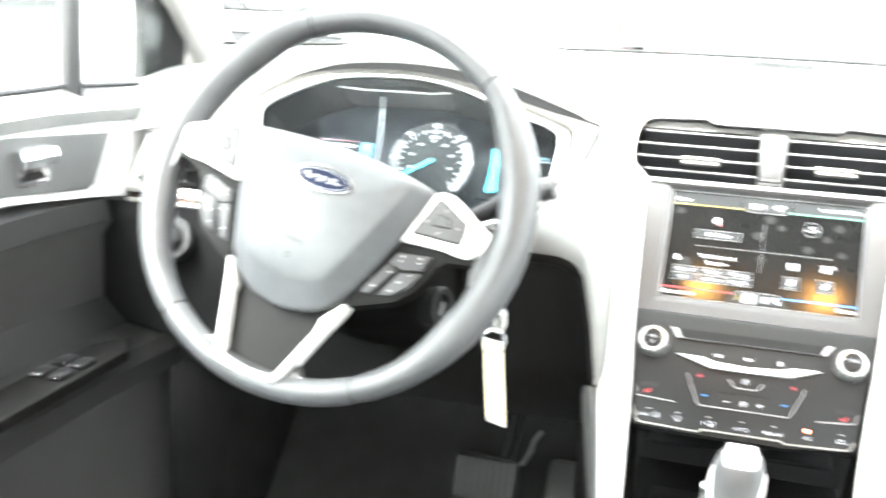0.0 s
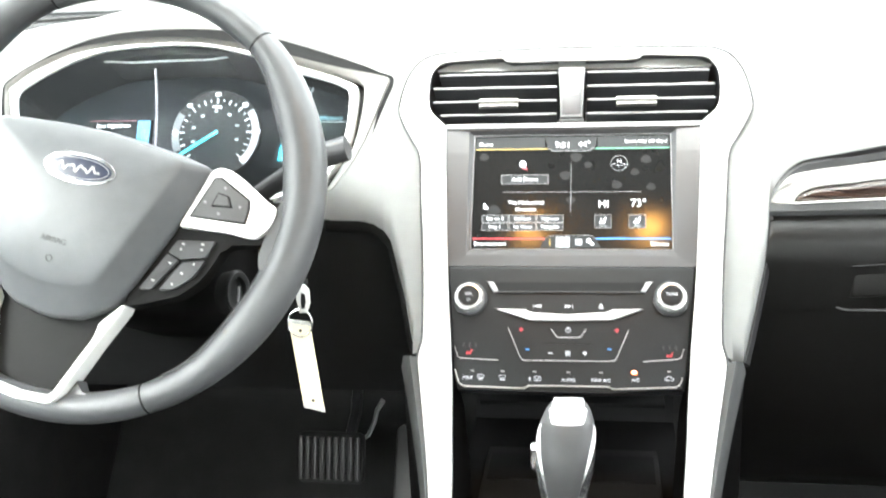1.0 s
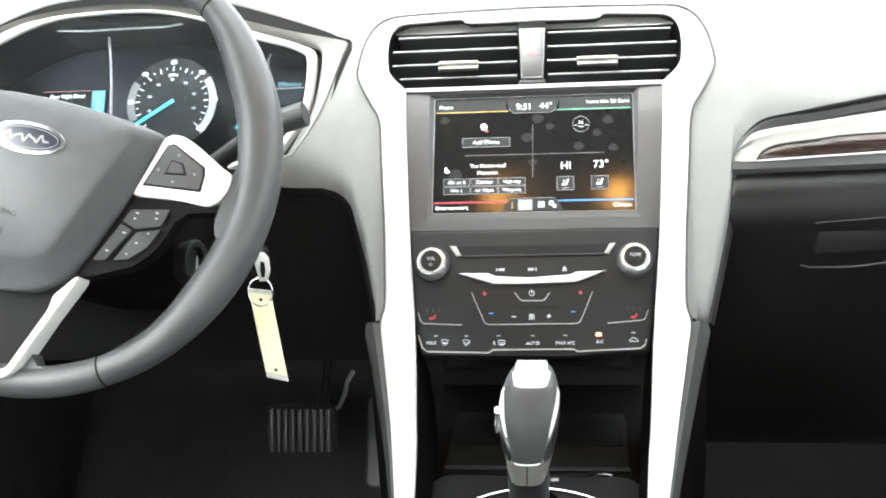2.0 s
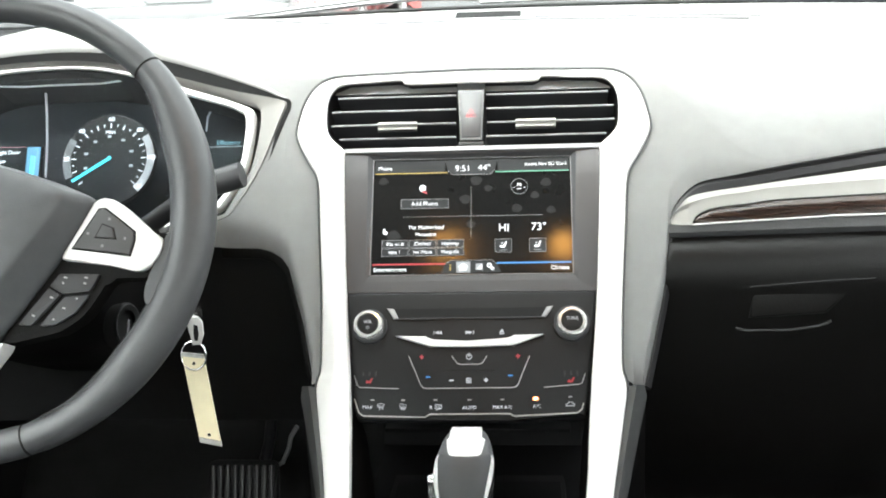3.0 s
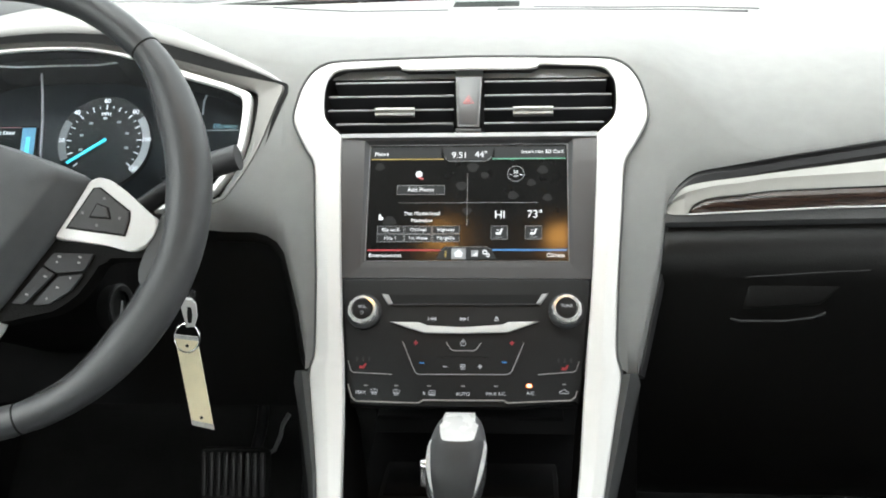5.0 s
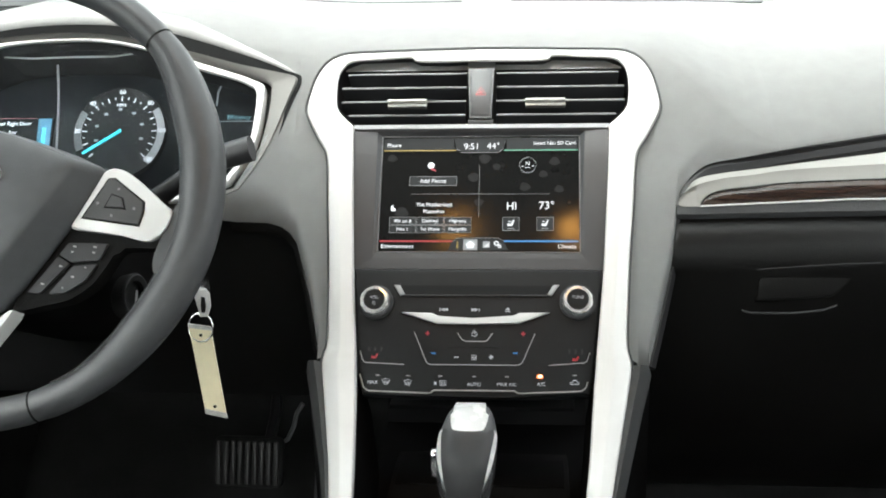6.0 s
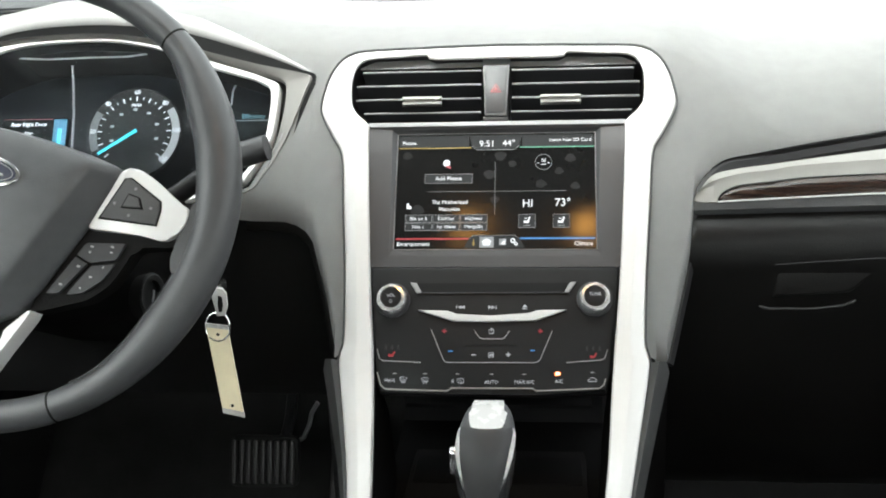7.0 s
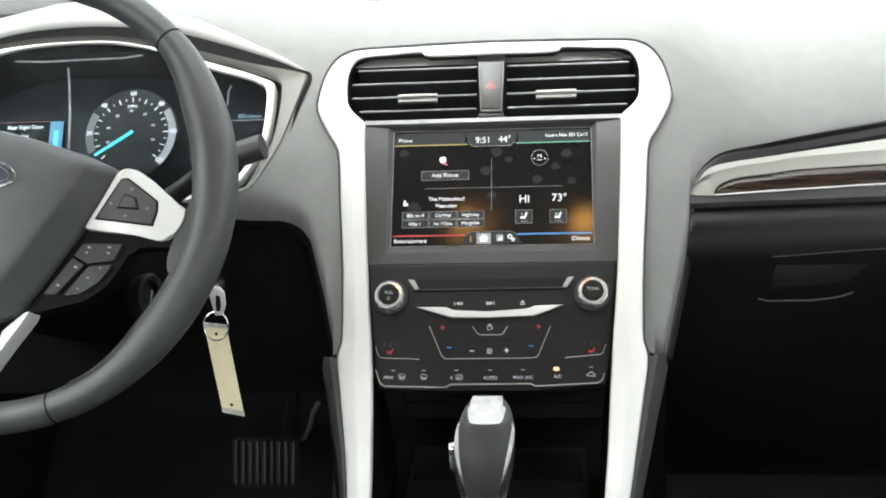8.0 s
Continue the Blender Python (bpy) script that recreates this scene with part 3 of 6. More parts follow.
# ---------------------------------------------------------------- centre stack
RIM = [((0.0868, -0.3522), (0.0784, -0.3522), 0.140), ((0.0975, -0.3102), (0.0838, -0.3102), 0.086), ((0.1073, -0.2684), (0.0886, -0.2684), 0.047),
       ((0.1149, -0.2319), (0.0931, -0.2319), 0.0235), ((0.1245, -0.1809), (0.0973, -0.1809), 0.0085), ((0.1285, -0.156), (0.0995, -0.156), 0.0048),
       ((0.1275, -0.146), (0.1002, -0.146), 0.0040), ((0.1255, -0.132), (0.1015, -0.132), 0.0028), ((0.1288, -0.07), (0.1065, -0.078), 0.0), ((0.1335, -0.01), (0.110, -0.02), 0.0),
       ((0.137, 0.033), (0.1128, 0.035), 0.0), ((0.1455, 0.050), (0.1135, 0.055), 0.0), ((0.1545, 0.067), (0.1143, 0.0615), 0.0), ((0.1587, 0.080), (0.126, 0.0735), 0.0),
       ((0.156, 0.098), (0.1305, 0.085), 0.0), ((0.1508, 0.114), (0.1305, 0.109), 0.0), ((0.143, 0.126), (0.1245, 0.1213), 0.0), ((0.1345, 0.1315), (0.1152, 0.126), 0.0),
       ((0.120, 0.1352), (0.09, 0.1275), 0.0), ((0.068, 0.137), (0.0645, 0.1287), 0.0), ((0.056, 0.1375), (0.0555, 0.1245), 0.0), ((0.0, 0.1385), (0.0, 0.1247), 0.0)]


def centre_stack():
    c = thing("centre_stack", STACK, "charcoal centre stack in a broad satin silver surround", "centre stack")
    fine = [((a, b), (c_, d), e) for a, b, c_, d, e in flowing([(*o, *i, w) for o, i, w in RIM], 4)]
    full = [((-o[0], o[1]), (-i[0], i[1]), w) for o, i, w in fine] + fine[-2::-1]
    rows = []
    for o, i, w in full:
        o, i = Vector(o), Vector(i)
        d = (i - o).normalized()
        ps = [(o, -0.006), (o, 0.0030), (o + d * 0.0008, 0.0046), (o + d * 0.0018, 0.0053), (o.lerp(i, 0.46), 0.0094), (o.lerp(i, 0.50), 0.0096), (o.lerp(i, 0.54), 0.0096), (i - d * 0.0009, 0.0089), (i, 0.0078), (i, 0.0064 if i.y > 0.0725 else -0.0005)]
        rows.append([(p.x, p.y, w + h) for p, h in ps])
    part("surround", loft(rows), SILVER, c, "broad satin silver surround")
    part("surround_gap", sweep([(o[0] * 1.007, o[1] + 0.0010 * (o[1] > 0.1) + 0.0008 * (o[1] > 0.13), w + 0.0035) for o, i, w in full[20:-20]], 0.0006, 0.0020, 6), DOORGREY, c, "dark gap round the surround")
    # grey bezel that funnels into the screen
    outer = [(-0.1146, 0.0625), (0.1146, 0.0625), (0.1140, 0.036), (0.1070, -0.0700), (-0.1070, -0.0700), (-0.1140, 0.036)]
    mid = [(-0.0925, 0.0570), (0.0925, 0.0570), (0.0920, 0.036), (0.0915, -0.0600), (-0.0915, -0.0600), (-0.0920, 0.036)]
    inner = [(-0.0880, 0.0540), (0.0880, 0.0540), (0.0880, 0.036), (0.0880, -0.0540), (-0.0880, -0.0540), (-0.0880, 0.036)]
    part("screen_bezel", loft([[(x, y, -0.01) for x, y in outer], [(x, y, 0.0055 if y > 0 else 0.0014) for x, y in outer], [(x, y, 0.0040 if y > 0 else 0.0011) for x, y in mid],
                               [(x, y, 0.0005) for x, y in inner], [(x, y, -0.008) for x, y in inner]], True), BEZEL, c, "charcoal bezel that slopes in to the screen", smooth=False)
    # ledge paler than the bezel to carry its edge highlight
    part("bezel_ledge", loft([[(s * x, y, w) for y, w in ((0.0640, -0.01), (0.0640, 0.0045), (0.0630, 0.0066), (0.0590, 0.0070))] for s, x in ((-1, 0.1142), (-1, 0.06), (1, 0.06), (1, 0.1142))]), GREYEDGE, c, "ledge above the screen, edge highlight put into pale grey")
    part("screen_edge", loft([[(x * s, y * s, w) for x, y in ((-0.0882, 0.0543), (0.0882, 0.0543), (0.0882, -0.0543), (-0.0882, -0.0543))] for s, w in ((1.0, 0.0), (1.0, 0.0009), (0.993, 0.0009), (0.993, -0.003))], True), GREYEDGE, c, "thin grey edge round the screen", smooth=False)
    face = [(-0.1063, -0.0702), (0.1063, -0.0702), (0.0975, -0.165), (0.094, -0.1775), (0.036, -0.1800), (-0.036, -0.1800), (-0.094, -0.1795), (-0.0985, -0.165)]
    part("control_face", prism(face[::-1], -0.012, 0.0035, 0.003, 3), PANEL, c, "charcoal face of the audio and climate controls")
    # disc slot
    slot = part("disc_slot", prism([(-0.070, -0.0855), (-0.0645, -0.0935), (0.063, -0.0930), (0.0685, -0.0850)], 0.001, 0.0045), DEEP, c, "black disc slot")
    part("slot_lip", band([(-0.0650, -0.0940), (0.0635, -0.0933)], 0.0008, 0.003, 0.0052), BEZEL, slot)
    part("slot_end", prism([(-0.0712, -0.0850), (-0.0650, -0.0945), (-0.0610, -0.0937), (-0.0655, -0.0855)], 0.003, 0.0062, 0.0008), LINE, slot)
    part("slot_end", prism([(0.0700, -0.0842), (0.0635, -0.0938), (0.0600, -0.0930), (0.0645, -0.0848)][::-1], 0.003, 0.0062, 0.0008), LINE, slot)
    # bright strip under the track buttons
    part("bright_strip", prism([(-0.0634, -0.1093), (-0.0378, -0.1096), (-0.0315, -0.1138), (-0.0018, -0.1140), (0.0300, -0.1130), (0.0367, -0.1090), (0.0617, -0.1084),
                                (0.0361, -0.1178), (-0.0018, -0.1188), (-0.0335, -0.1186)][::-1], 0.002, 0.0065, 0.0012, 2), SILVER, c, "bright winged strip")
    # thin outlines on the climate controls
    for pts in ([(-0.0519, -0.1259), (-0.0413, -0.1505), (-0.0395, -0.1528), (-0.0370, -0.1536), (0.0345, -0.1532), (0.0375, -0.1525), (0.0395, -0.1508), (0.0496, -0.1264)],
                [(-0.0153, -0.1262), (-0.0112, -0.1322), (-0.0085, -0.1334), (0.0075, -0.1334), (0.0100, -0.1324), (0.0140, -0.1264)],
                [(-0.0975, -0.1426), (-0.0948, -0.1505), (-0.0925, -0.1525), (-0.0599, -0.1538)], [(0.0614, -0.1530), (0.0900, -0.1505), (0.0925, -0.1490), (0.0950, -0.1418)]):
        part("outline", band(pts, 0.0006, 0.003, 0.0044), LINE, c)
    for pts in ([(-0.0965, -0.1625), (-0.0928, -0.1735), (-0.0885, -0.1766), (-0.0371, -0.1777), (-0.0334, -0.1752), (0.0332, -0.1748), (0.0365, -0.1768), (0.0877, -0.1742), (0.0915, -0.1712), (0.0930, -0.1664)],):
        part("lower_outline", band(pts, 0.0010, 0.003, 0.0055), SATIN, c, "thin silver outline")
    # lettering and symbols
    w = 0.0038
    for s, x, y, h in (("MAX", -0.0855, -0.1692, 0.0040), ("AUTO", -0.0004, -0.1698, 0.0041), ("MAX A/C", 0.0267, -0.1695, 0.0040), ("A/C", 0.0551, -0.1687, 0.0041), ("R", -0.0325, -0.1696, 0.0043)):
        words(s, h, x, y, w, G_PRINT, c)
    for x, y, box_like in ((-0.0742, -0.1686, False), (-0.0558, -0.1690, False), (-0.0262, -0.1690, True)):
        if box_like:
            pane = rect(x - 0.0027, y - 0.0017, x + 0.0027, y + 0.0019, 0.0008)
        else:
            pane = [(x + 0.85 * a, y + 0.85 * b) for a, b in ((-0.0022, -0.0012), (-0.0036, 0.0020), (-0.0018, 0.0027), (0.0, 0.0029), (0.0018, 0.0027), (0.0036, 0.0020), (0.0022, -0.0012))]
        part("symbol", band(pane + [pane[0]], 0.00035, w, w + 0.0004), G_PRINT, c)
        for k in (-1, 0, 1):
            part("symbol", band([(x + 0.0013 * k, y - 0.0026), (x + 0.0013 * k + 0.0003, y - 0.0012), (x + 0.0013 * k - 0.0003, y), (x + 0.0013 * k, y + 0.0008)], 0.00032, w, w + 0.0005), G_PRINT, c)
    x, y = 0.0824, -0.1673
    part("symbol", band([(x + 0.85 * a, y + 0.85 * b) for a, b in ((-0.0042, -0.0012), (-0.0042, 0.0004), (-0.0024, 0.0008), (-0.0012, 0.0024), (0.0013, 0.0024), (0.0026, 0.0008), (0.0042, 0.0003), (0.0042, -0.0012), (-0.0042, -0.0012))], 0.0005, w, w + 0.0004), G_PRINT, c)
    for x, y in ((-0.0815, -0.1632), (-0.0558, -0.1633), (-0.0287, -0.1632), (-0.0004, -0.1632), (0.0267, -0.1630), (0.0824, -0.1610)):
        part("indicator", prism(rect(x - 0.0016, y - 0.0005, x + 0.0016, y + 0.0005), w, w + 0.0004), BTN, c)
    part("indicator", prism(rect(0.0514, -0.1640, 0.0566, -0.1608, 0.0014), w, w + 0.0006), G_AMBER, c, "lit amber lamp")
    part("indicator", prism(rect(0.0526, -0.1632, 0.0556, -0.1614, 0.0008), w + 0.0005, w + 0.0009), G_HOT, c)
    for x, y, mt in ((-0.0408, -0.1269, G_RED), (0.0398, -0.1266, G_RED), (0.0132, -0.1467, G_PRINT)):
        part("plus", prism([(x - 0.0019, y - 0.0005), (x - 0.0005, y - 0.0005), (x - 0.0005, y - 0.0019), (x + 0.0005, y - 0.0019), (x + 0.0005, y - 0.0005), (x + 0.0019, y - 0.0005), (x + 0.0019, y + 0.0005), (x + 0.0005, y + 0.0005), (x + 0.0005, y + 0.0019), (x - 0.0005, y + 0.0019), (x - 0.0005, y + 0.0005), (x - 0.0019, y + 0.0005)], w, w + 0.0004), mt, c)
    for x, y, mt in ((-0.0352, -0.1440, G_BLUE), (0.0335, -0.1430, G_BLUE), (-0.0157, -0.1470, G_PRINT)):
        part("minus", prism(rect(x - 0.0019, y - 0.0005, x + 0.0019, y + 0.0005), w, w + 0.0004), mt, c)
    for a in (45, 135, 225, 315):
        part("fan_symbol", ring_of(0.00115, 0.0004, w, 12), G_PRINT, c).matrix_basis = pose(-0.001 + 0.0016 * math.cos(radians(a)), -0.1471 + 0.0016 * math.sin(radians(a)), 0)
    part("power_symbol", ring_of(0.0024, 0.0005, w), G_PRINT, c).matrix_basis = pose(-0.001, -0.1270, 0)
    part("power_symbol", prism(rect(-0.0014, -0.1270, -0.0006, -0.1238), w, w + 0.0006), G_PRINT, c)
    part("groove", band([(-0.0225, -0.1392), (-0.012, -0.1385), (0.012, -0.1385), (0.020, -0.1390)], 0.0009, w - 0.0005, w + 0.0003), DEEP, c)
    for s, x in ((-1, -0.0847), (1, 0.0834)):
        part("seat_symbol", prism([(x - 0.0030, -0.1490), (x + 0.0012, -0.1490), (x + 0.0030, -0.1450), (x + 0.0016, -0.1447), (x + 0.0002, -0.1472), (x - 0.0026, -0.1466)], w, w + 0.0004), G_EMBER, c)
        for k in (-1, 0, 1):
            part("indicator", prism(rect(x - 0.0008 + 0.0052 * k, -0.1428, x + 0.0008 + 0.0052 * k, -0.1392), w, w + 0.0003), KNEE, c)
    # track and eject marks
    for x, q in ((-0.0275, 1), (-0.0006, -1)):
        part("track_mark", prism(rect(min(x - q * 0.0036, x - q * 0.0030), -0.1078, max(x - q * 0.0036, x - q * 0.0030), -0.1046), w, w + 0.0004), G_PRINT, c)
        part("track_mark", prism([(x - q * 0.0024, -0.1062), (x + q * 0.0008, -0.1078), (x + q * 0.0008, -0.1046)][::q], w, w + 0.0004), G_PRINT, c)
        part("track_mark", prism([(x + q * 0.0004, -0.1062), (x + q * 0.0034, -0.1078), (x + q * 0.0034, -0.1046)][::q], w, w + 0.0004), G_PRINT, c)
    part("eject_mark", prism([(0.0247, -0.1062), (0.0287, -0.1062), (0.0267, -0.1035)], w, w + 0.0004), G_PRINT, c)
    part("eject_mark", prism(rect(0.0247, -0.1078, 0.0287, -0.1070), w, w + 0.0004), G_PRINT, c)
    return c


def ring_of(r, thick, w0, seg=20, h=0.0005):
    rows = []
    for k in range(seg):
        a = 2 * math.pi * k / seg
        c, s = math.cos(a), math.sin(a)
        rows.append([(r * c, r * s, w0), (r * c, r * s, w0 + h), ((r - thick) * c, (r - thick) * s, w0 + h), ((r - thick) * c, (r - thick) * s, w0)])
    rows.append(rows[0])
    return loft(rows, True)


def control_knob(x, y, text):
    k = thing("control_knob", STACK @ pose(x, y, 0.0035), "round black knob with a bright chrome collar", "knob", "audio knobs")
    part("skirt", lathe([(0.0150, 0.0), (0.0150, 0.002), (0.0135, 0.003)], 40), BLACK, k)
    bm = lathe([(0.0122, 0.002), (0.0128, 0.0035), (0.0127, 0.0085), (0.0120, 0.0106), (0.0110, 0.0117), (0.0092, 0.0119), (0.0086, 0.0108)], 40)
    for v in bm.verts:
        r = math.hypot(v.co.x, v.co.y)
        if r > 0.0118 and 0.003 < v.co.z < 0.009:
            notch = 1.0 - 0.070 * (round(math.degrees(math.atan2(v.co.y, v.co.x)) / 9) % 4 == 0)
            v.co.x, v.co.y = v.co.x * notch, v.co.y * notch
    part("collar", bm, KNOBCHROME, k, "bright knurled collar")
    part("cap", lathe([(0.0087, 0.009), (0.0087, 0.0112), (0.0081, 0.0118), (0.0001, 0.0119)], 32), PANEL, k)
    words(text, 0.0038, 0, 0.0015, 0.0120, G_PRINT, k)
    if text == "VOL":
        part("power_mark", ring_of(0.0014, 0.0004, 0.0119), G_DIM, k).matrix_basis = pose(0, -0.0035, 0)


# ---------------------------------------------------------------- air vents
def centre_vent(side):
    v = thing("air_vent", STACK, "black slatted air vent with a bright slider tab", "air vent", "centre air vents")
    s = side
    hull = [(0.0125, 0.1255), (0.0555, 0.1250), (0.0640, 0.1293), (0.112, 0.1280), (0.1250, 0.1222), (0.1312, 0.1105), (0.1312, 0.0815), (0.1150, 0.0655), (0.0125, 0.0635)]
    hull = [(s * x, y) for x, y in hull]
    if s > 0:
        hull = hull[::-1]
    part("back", prism(hull, -0.055, -0.040), TRIMDARK, v)
    part("wall", loft([[(x, y, w) for x, y in hull] for w in (-0.05, 0.0064)], True), BLACK, v)
    for y, x1 in ((0.1153, 0.1232), (0.1015, 0.1282), (0.0878, 0.1282), (0.0742, 0.1205)):
        bm = loft([[(s * x, y + dy, w) for dy, w in ((0.0006, 0.001), (0.0013, -0.0005), (0.0016, -0.006), (-0.0035, -0.034), (-0.0055, -0.034), (-0.0012, -0.004), (-0.0006, 0.0002))] for x in (0.0135, x1)], True, True)
        sl = part("slat", bm, BEZEL, v)
        part("slat_edge", sweep([(s * 0.0137, y + 0.0006, 0.0004), (s * (x1 - 0.0005), y + 0.0006, 0.0004)], 0.0011, 0.0009, 6, up=(0, 1, 0)), LINE, sl, "pale front edge")
    for x in (0.034, 0.058, 0.082, 0.106):
        part("vane", box(s * x - 0.0008, s * x + 0.0008, 0.067, 0.123, -0.039, -0.022), DEEP, v)
    cx = -0.0662 if s < 0 else 0.0577
    tab = part("slider_tab", loft([[(cx + dx, y, w) for y, w in ((0.0874, 0.002), (0.0872, 0.0070), (0.0864, 0.0090), (0.0852, 0.0092), (0.0842, 0.0072), (0.0834, 0.0052), (0.0826, 0.0056), (0.0816, 0.0082), (0.0806, 0.0080), (0.0800, 0.004))] for dx in (-0.0178, -0.0165, -0.006, 0.006, 0.0165, 0.0178)]), SATIN, v, "satin silver slider tab")
    solid_ob(tab, 0.0015)


def hazard_button():
    h = thing("hazard_button", STACK, "grey hazard light button with a red triangle", "button")
    part("body", prism([(-0.0121, 0.1185), (-0.0098, 0.0690), (0.0098, 0.0690), (0.0121, 0.1185)], -0.02, 0.0062, 0.0012, 2), FLANK, h)
    part("cap", prism([(-0.0102, 0.1160), (-0.0083, 0.0715), (0.0083, 0.0715), (0.0102, 0.1160)], 0.004, 0.0070, 0.0008, 2), BEZEL, h)
    tri = [(-0.0045, 0.0915), (0.0045, 0.0915), (0.0, 0.0990)]
    part("triangle", band(tri + [tri[0]], 0.0011, 0.0068, 0.0073), G_EMBER, h, "red triangle outline")
    part("triangle", prism([(-0.0022, 0.0928), (0.0022, 0.0928), (0.0, 0.0962)], 0.0068, 0.0073), G_EMBER, h)
    part("foot", prism([(-0.0115, 0.0690), (-0.0115, 0.0645), (0.0115, 0.0645), (0.0115, 0.0690)], -0.02, 0.004, 0.001), BLACK, h)


# ---------------------------------------------------------------- touch screen
def touch_screen():
    t = thing("touch_screen", STACK, "lit touch screen with a dark four-corner menu", "screen")
    part("glass", prism(rect(-0.0873, -0.0535, 0.0873, 0.0535), -0.004, 0.0), SCREEN, t, smooth=False)
    w = 0.0002

    def flat(name, poly, mat, lift=0.0):
        part(name, prism(poly, w - 0.0004 + lift, w + lift), mat, t, smooth=False)

    def outline(name, x0, y0, x1, y1, mat=G_RIM, e=0.0003):
        for q in (rect(x0, y1 - e, x1, y1), rect(x0, y0, x1, y0 + e), rect(x0, y0 + e, x0 + e, y1 - e), rect(x1 - e, y0 + e, x1, y1 - e)):
            flat(name, q, mat, 0.0002)

    flat("header", rect(-0.0865, 0.0415, -0.0235, 0.0525), G_BTN)
    flat("header", rect(0.0235, 0.0415, 0.0865, 0.0525), G_BTN)
    flat("header", [(-0.0235, 0.0525), (-0.021, 0.0425), (-0.0165, 0.0385), (0.0165, 0.0385), (0.021, 0.0425), (0.0235, 0.0525)], G_BTN, 0.0002)
    flat("corner_line", rect(-0.0865, 0.0402, -0.0215, 0.0411), G_YELLOW)
    flat("corner_line", rect(0.0215, 0.0401, 0.0865, 0.0412), G_GREEN)
    flat("corner_line", rect(-0.0865, -0.0450, -0.0225, -0.0436), G_RED)
    flat("corner_line", rect(0.0225, -0.0448, 0.0865, -0.0434), G_BLUE)
    flat("cross_line", rect(-0.060, -0.0008, 0.062, -0.00055), G_FAINT)
    flat("cross_line", rect(-0.00013, -0.022, 0.00013, 0.027), G_FAINT)
    flat("dock", [(-0.0265, -0.0525), (-0.0225, -0.0450), (-0.018, -0.0415), (0.018, -0.0415), (0.0225, -0.0450), (0.0265, -0.0525)], G_BTN)
    for x in (-1, 1):
        for y, a, b in ((0.0385, 0.0210, 0.0425), (-0.0415, 0.0225, -0.0450)):
            k = 0.0003 if y > 0 else -0.0003
            pts = [(x * 0.0165 if y > 0 else x * 0.018, y), (x * a, b), (x * a, b - k), (x * 0.0165 if y > 0 else x * 0.018, y - k)]
            flat("tab_outline", pts, G_RIM, 0.0004)
    flat("tab_outline", rect(-0.0165, 0.0382, 0.0165, 0.0385), G_RIM, 0.0004)
    flat("tab_outline", rect(-0.018, -0.0415, 0.018, -0.0412), G_RIM, 0.0004)
    flat("dock_tile", rect(-0.0128, -0.0525, -0.0005, -0.0425), G_TILE, 0.0002)
    flat("home_mark", [(-0.0098, -0.0505), (-0.0036, -0.0505), (-0.0036, -0.0475), (-0.0020, -0.0475), (-0.0067, -0.0440), (-0.0114, -0.0475), (-0.0098, -0.0475)], G_WHITE, 0.0004)
    flat("info_mark", rect(-0.0186, -0.0505, -0.0172, -0.0470), G_YELLOW, 0.0002)
    flat("info_mark", rect(-0.0186, -0.0462, -0.0172, -0.0450), G_YELLOW, 0.0002)
    flat("map_mark", rect(0.0042, -0.0502, 0.0102, -0.0444), G_TILE, 0.0002)
    flat("map_mark", [(0.0050, -0.0495), (0.0094, -0.0495), (0.0094, -0.0455)], G_WHITE, 0.0004)
    part("gear_mark", ring_of(0.0021, 0.0009, w), G_WHITE, t).matrix_basis = pose(0.0160, -0.0462, 0)
    part("gear_mark", ring_of(0.0015, 0.0007, w), G_WHITE, t).matrix_basis = pose(0.0188, -0.0490, 0)
    flat("phone_button", rect(-0.0622, 0.0070, -0.0200, 0.0158, 0.0008), G_BTN)
    outline("button_outline", -0.0622, 0.0070, -0.0200, 0.0158)
    flat("phone_mark", [(-0.0432 + (0.0034 if k % 2 else 0.0026) * math.cos(math.pi * k / 7), 0.0262 + (0.0036 if k % 2 else 0.0027) * math.sin(math.pi * k / 7)) for k in range(14)], G_WHITE)
    flat("phone_mark", [(-0.0438, 0.0226), (-0.0392, 0.0206), (-0.0390, 0.0222), (-0.0426, 0.0240)], G_RED, 0.0002)
    part("compass", ring_of(0.0074, 0.0003, w, 28), G_RIM, t).matrix_basis = pose(0.0424, 0.0262, 0)
    words("N", 0.0052, 0.0424, 0.0276, w + 0.0002, G_WHITE, t, depth=0.0001)
    for q in (-1, 1):
        flat("compass_mark", rect(0.0424 + q * 0.0046 - 0.0008, 0.0250, 0.0424 + q * 0.0046 + 0.0008, 0.0257), G_TEXT)
    flat("compass_mark", rect(0.0400, 0.0238, 0.0448, 0.0243), G_TEXT)
    flat("radio_mark", [(-0.0775, -0.0165), (-0.0735, -0.0165), (-0.0735, -0.0140), (-0.0755, -0.0140), (-0.0755, -0.0115), (-0.0775, -0.0115)], G_WHITE)
    for r in range(2):
        for c in range(3):
            x0, y1 = -0.0788 + 0.0243 * c, -0.0222 - 0.0076 * r
            flat("preset_button", rect(x0 + 0.0004, y1 - 0.0070, x0 + 0.0239, y1, 0.0005), G_BTN)
            outline("button_outline", x0 + 0.0004, y1 - 0.0070, x0 + 0.0239, y1)
    for (s, x, y) in (("80s on 8", -0.0667, -0.0258), ("Hits 1", -0.0667, -0.0334), ("1st Wave", -0.0424, -0.0334), ("Highway", -0.0181, -0.0258), ("ClsVinyl", -0.0424, -0.0258), ("Margville", -0.0181, -0.0334)):
        words(s, 0.0044, x, y, w + 0.0001, G_TEXT, t, depth=0.0001)
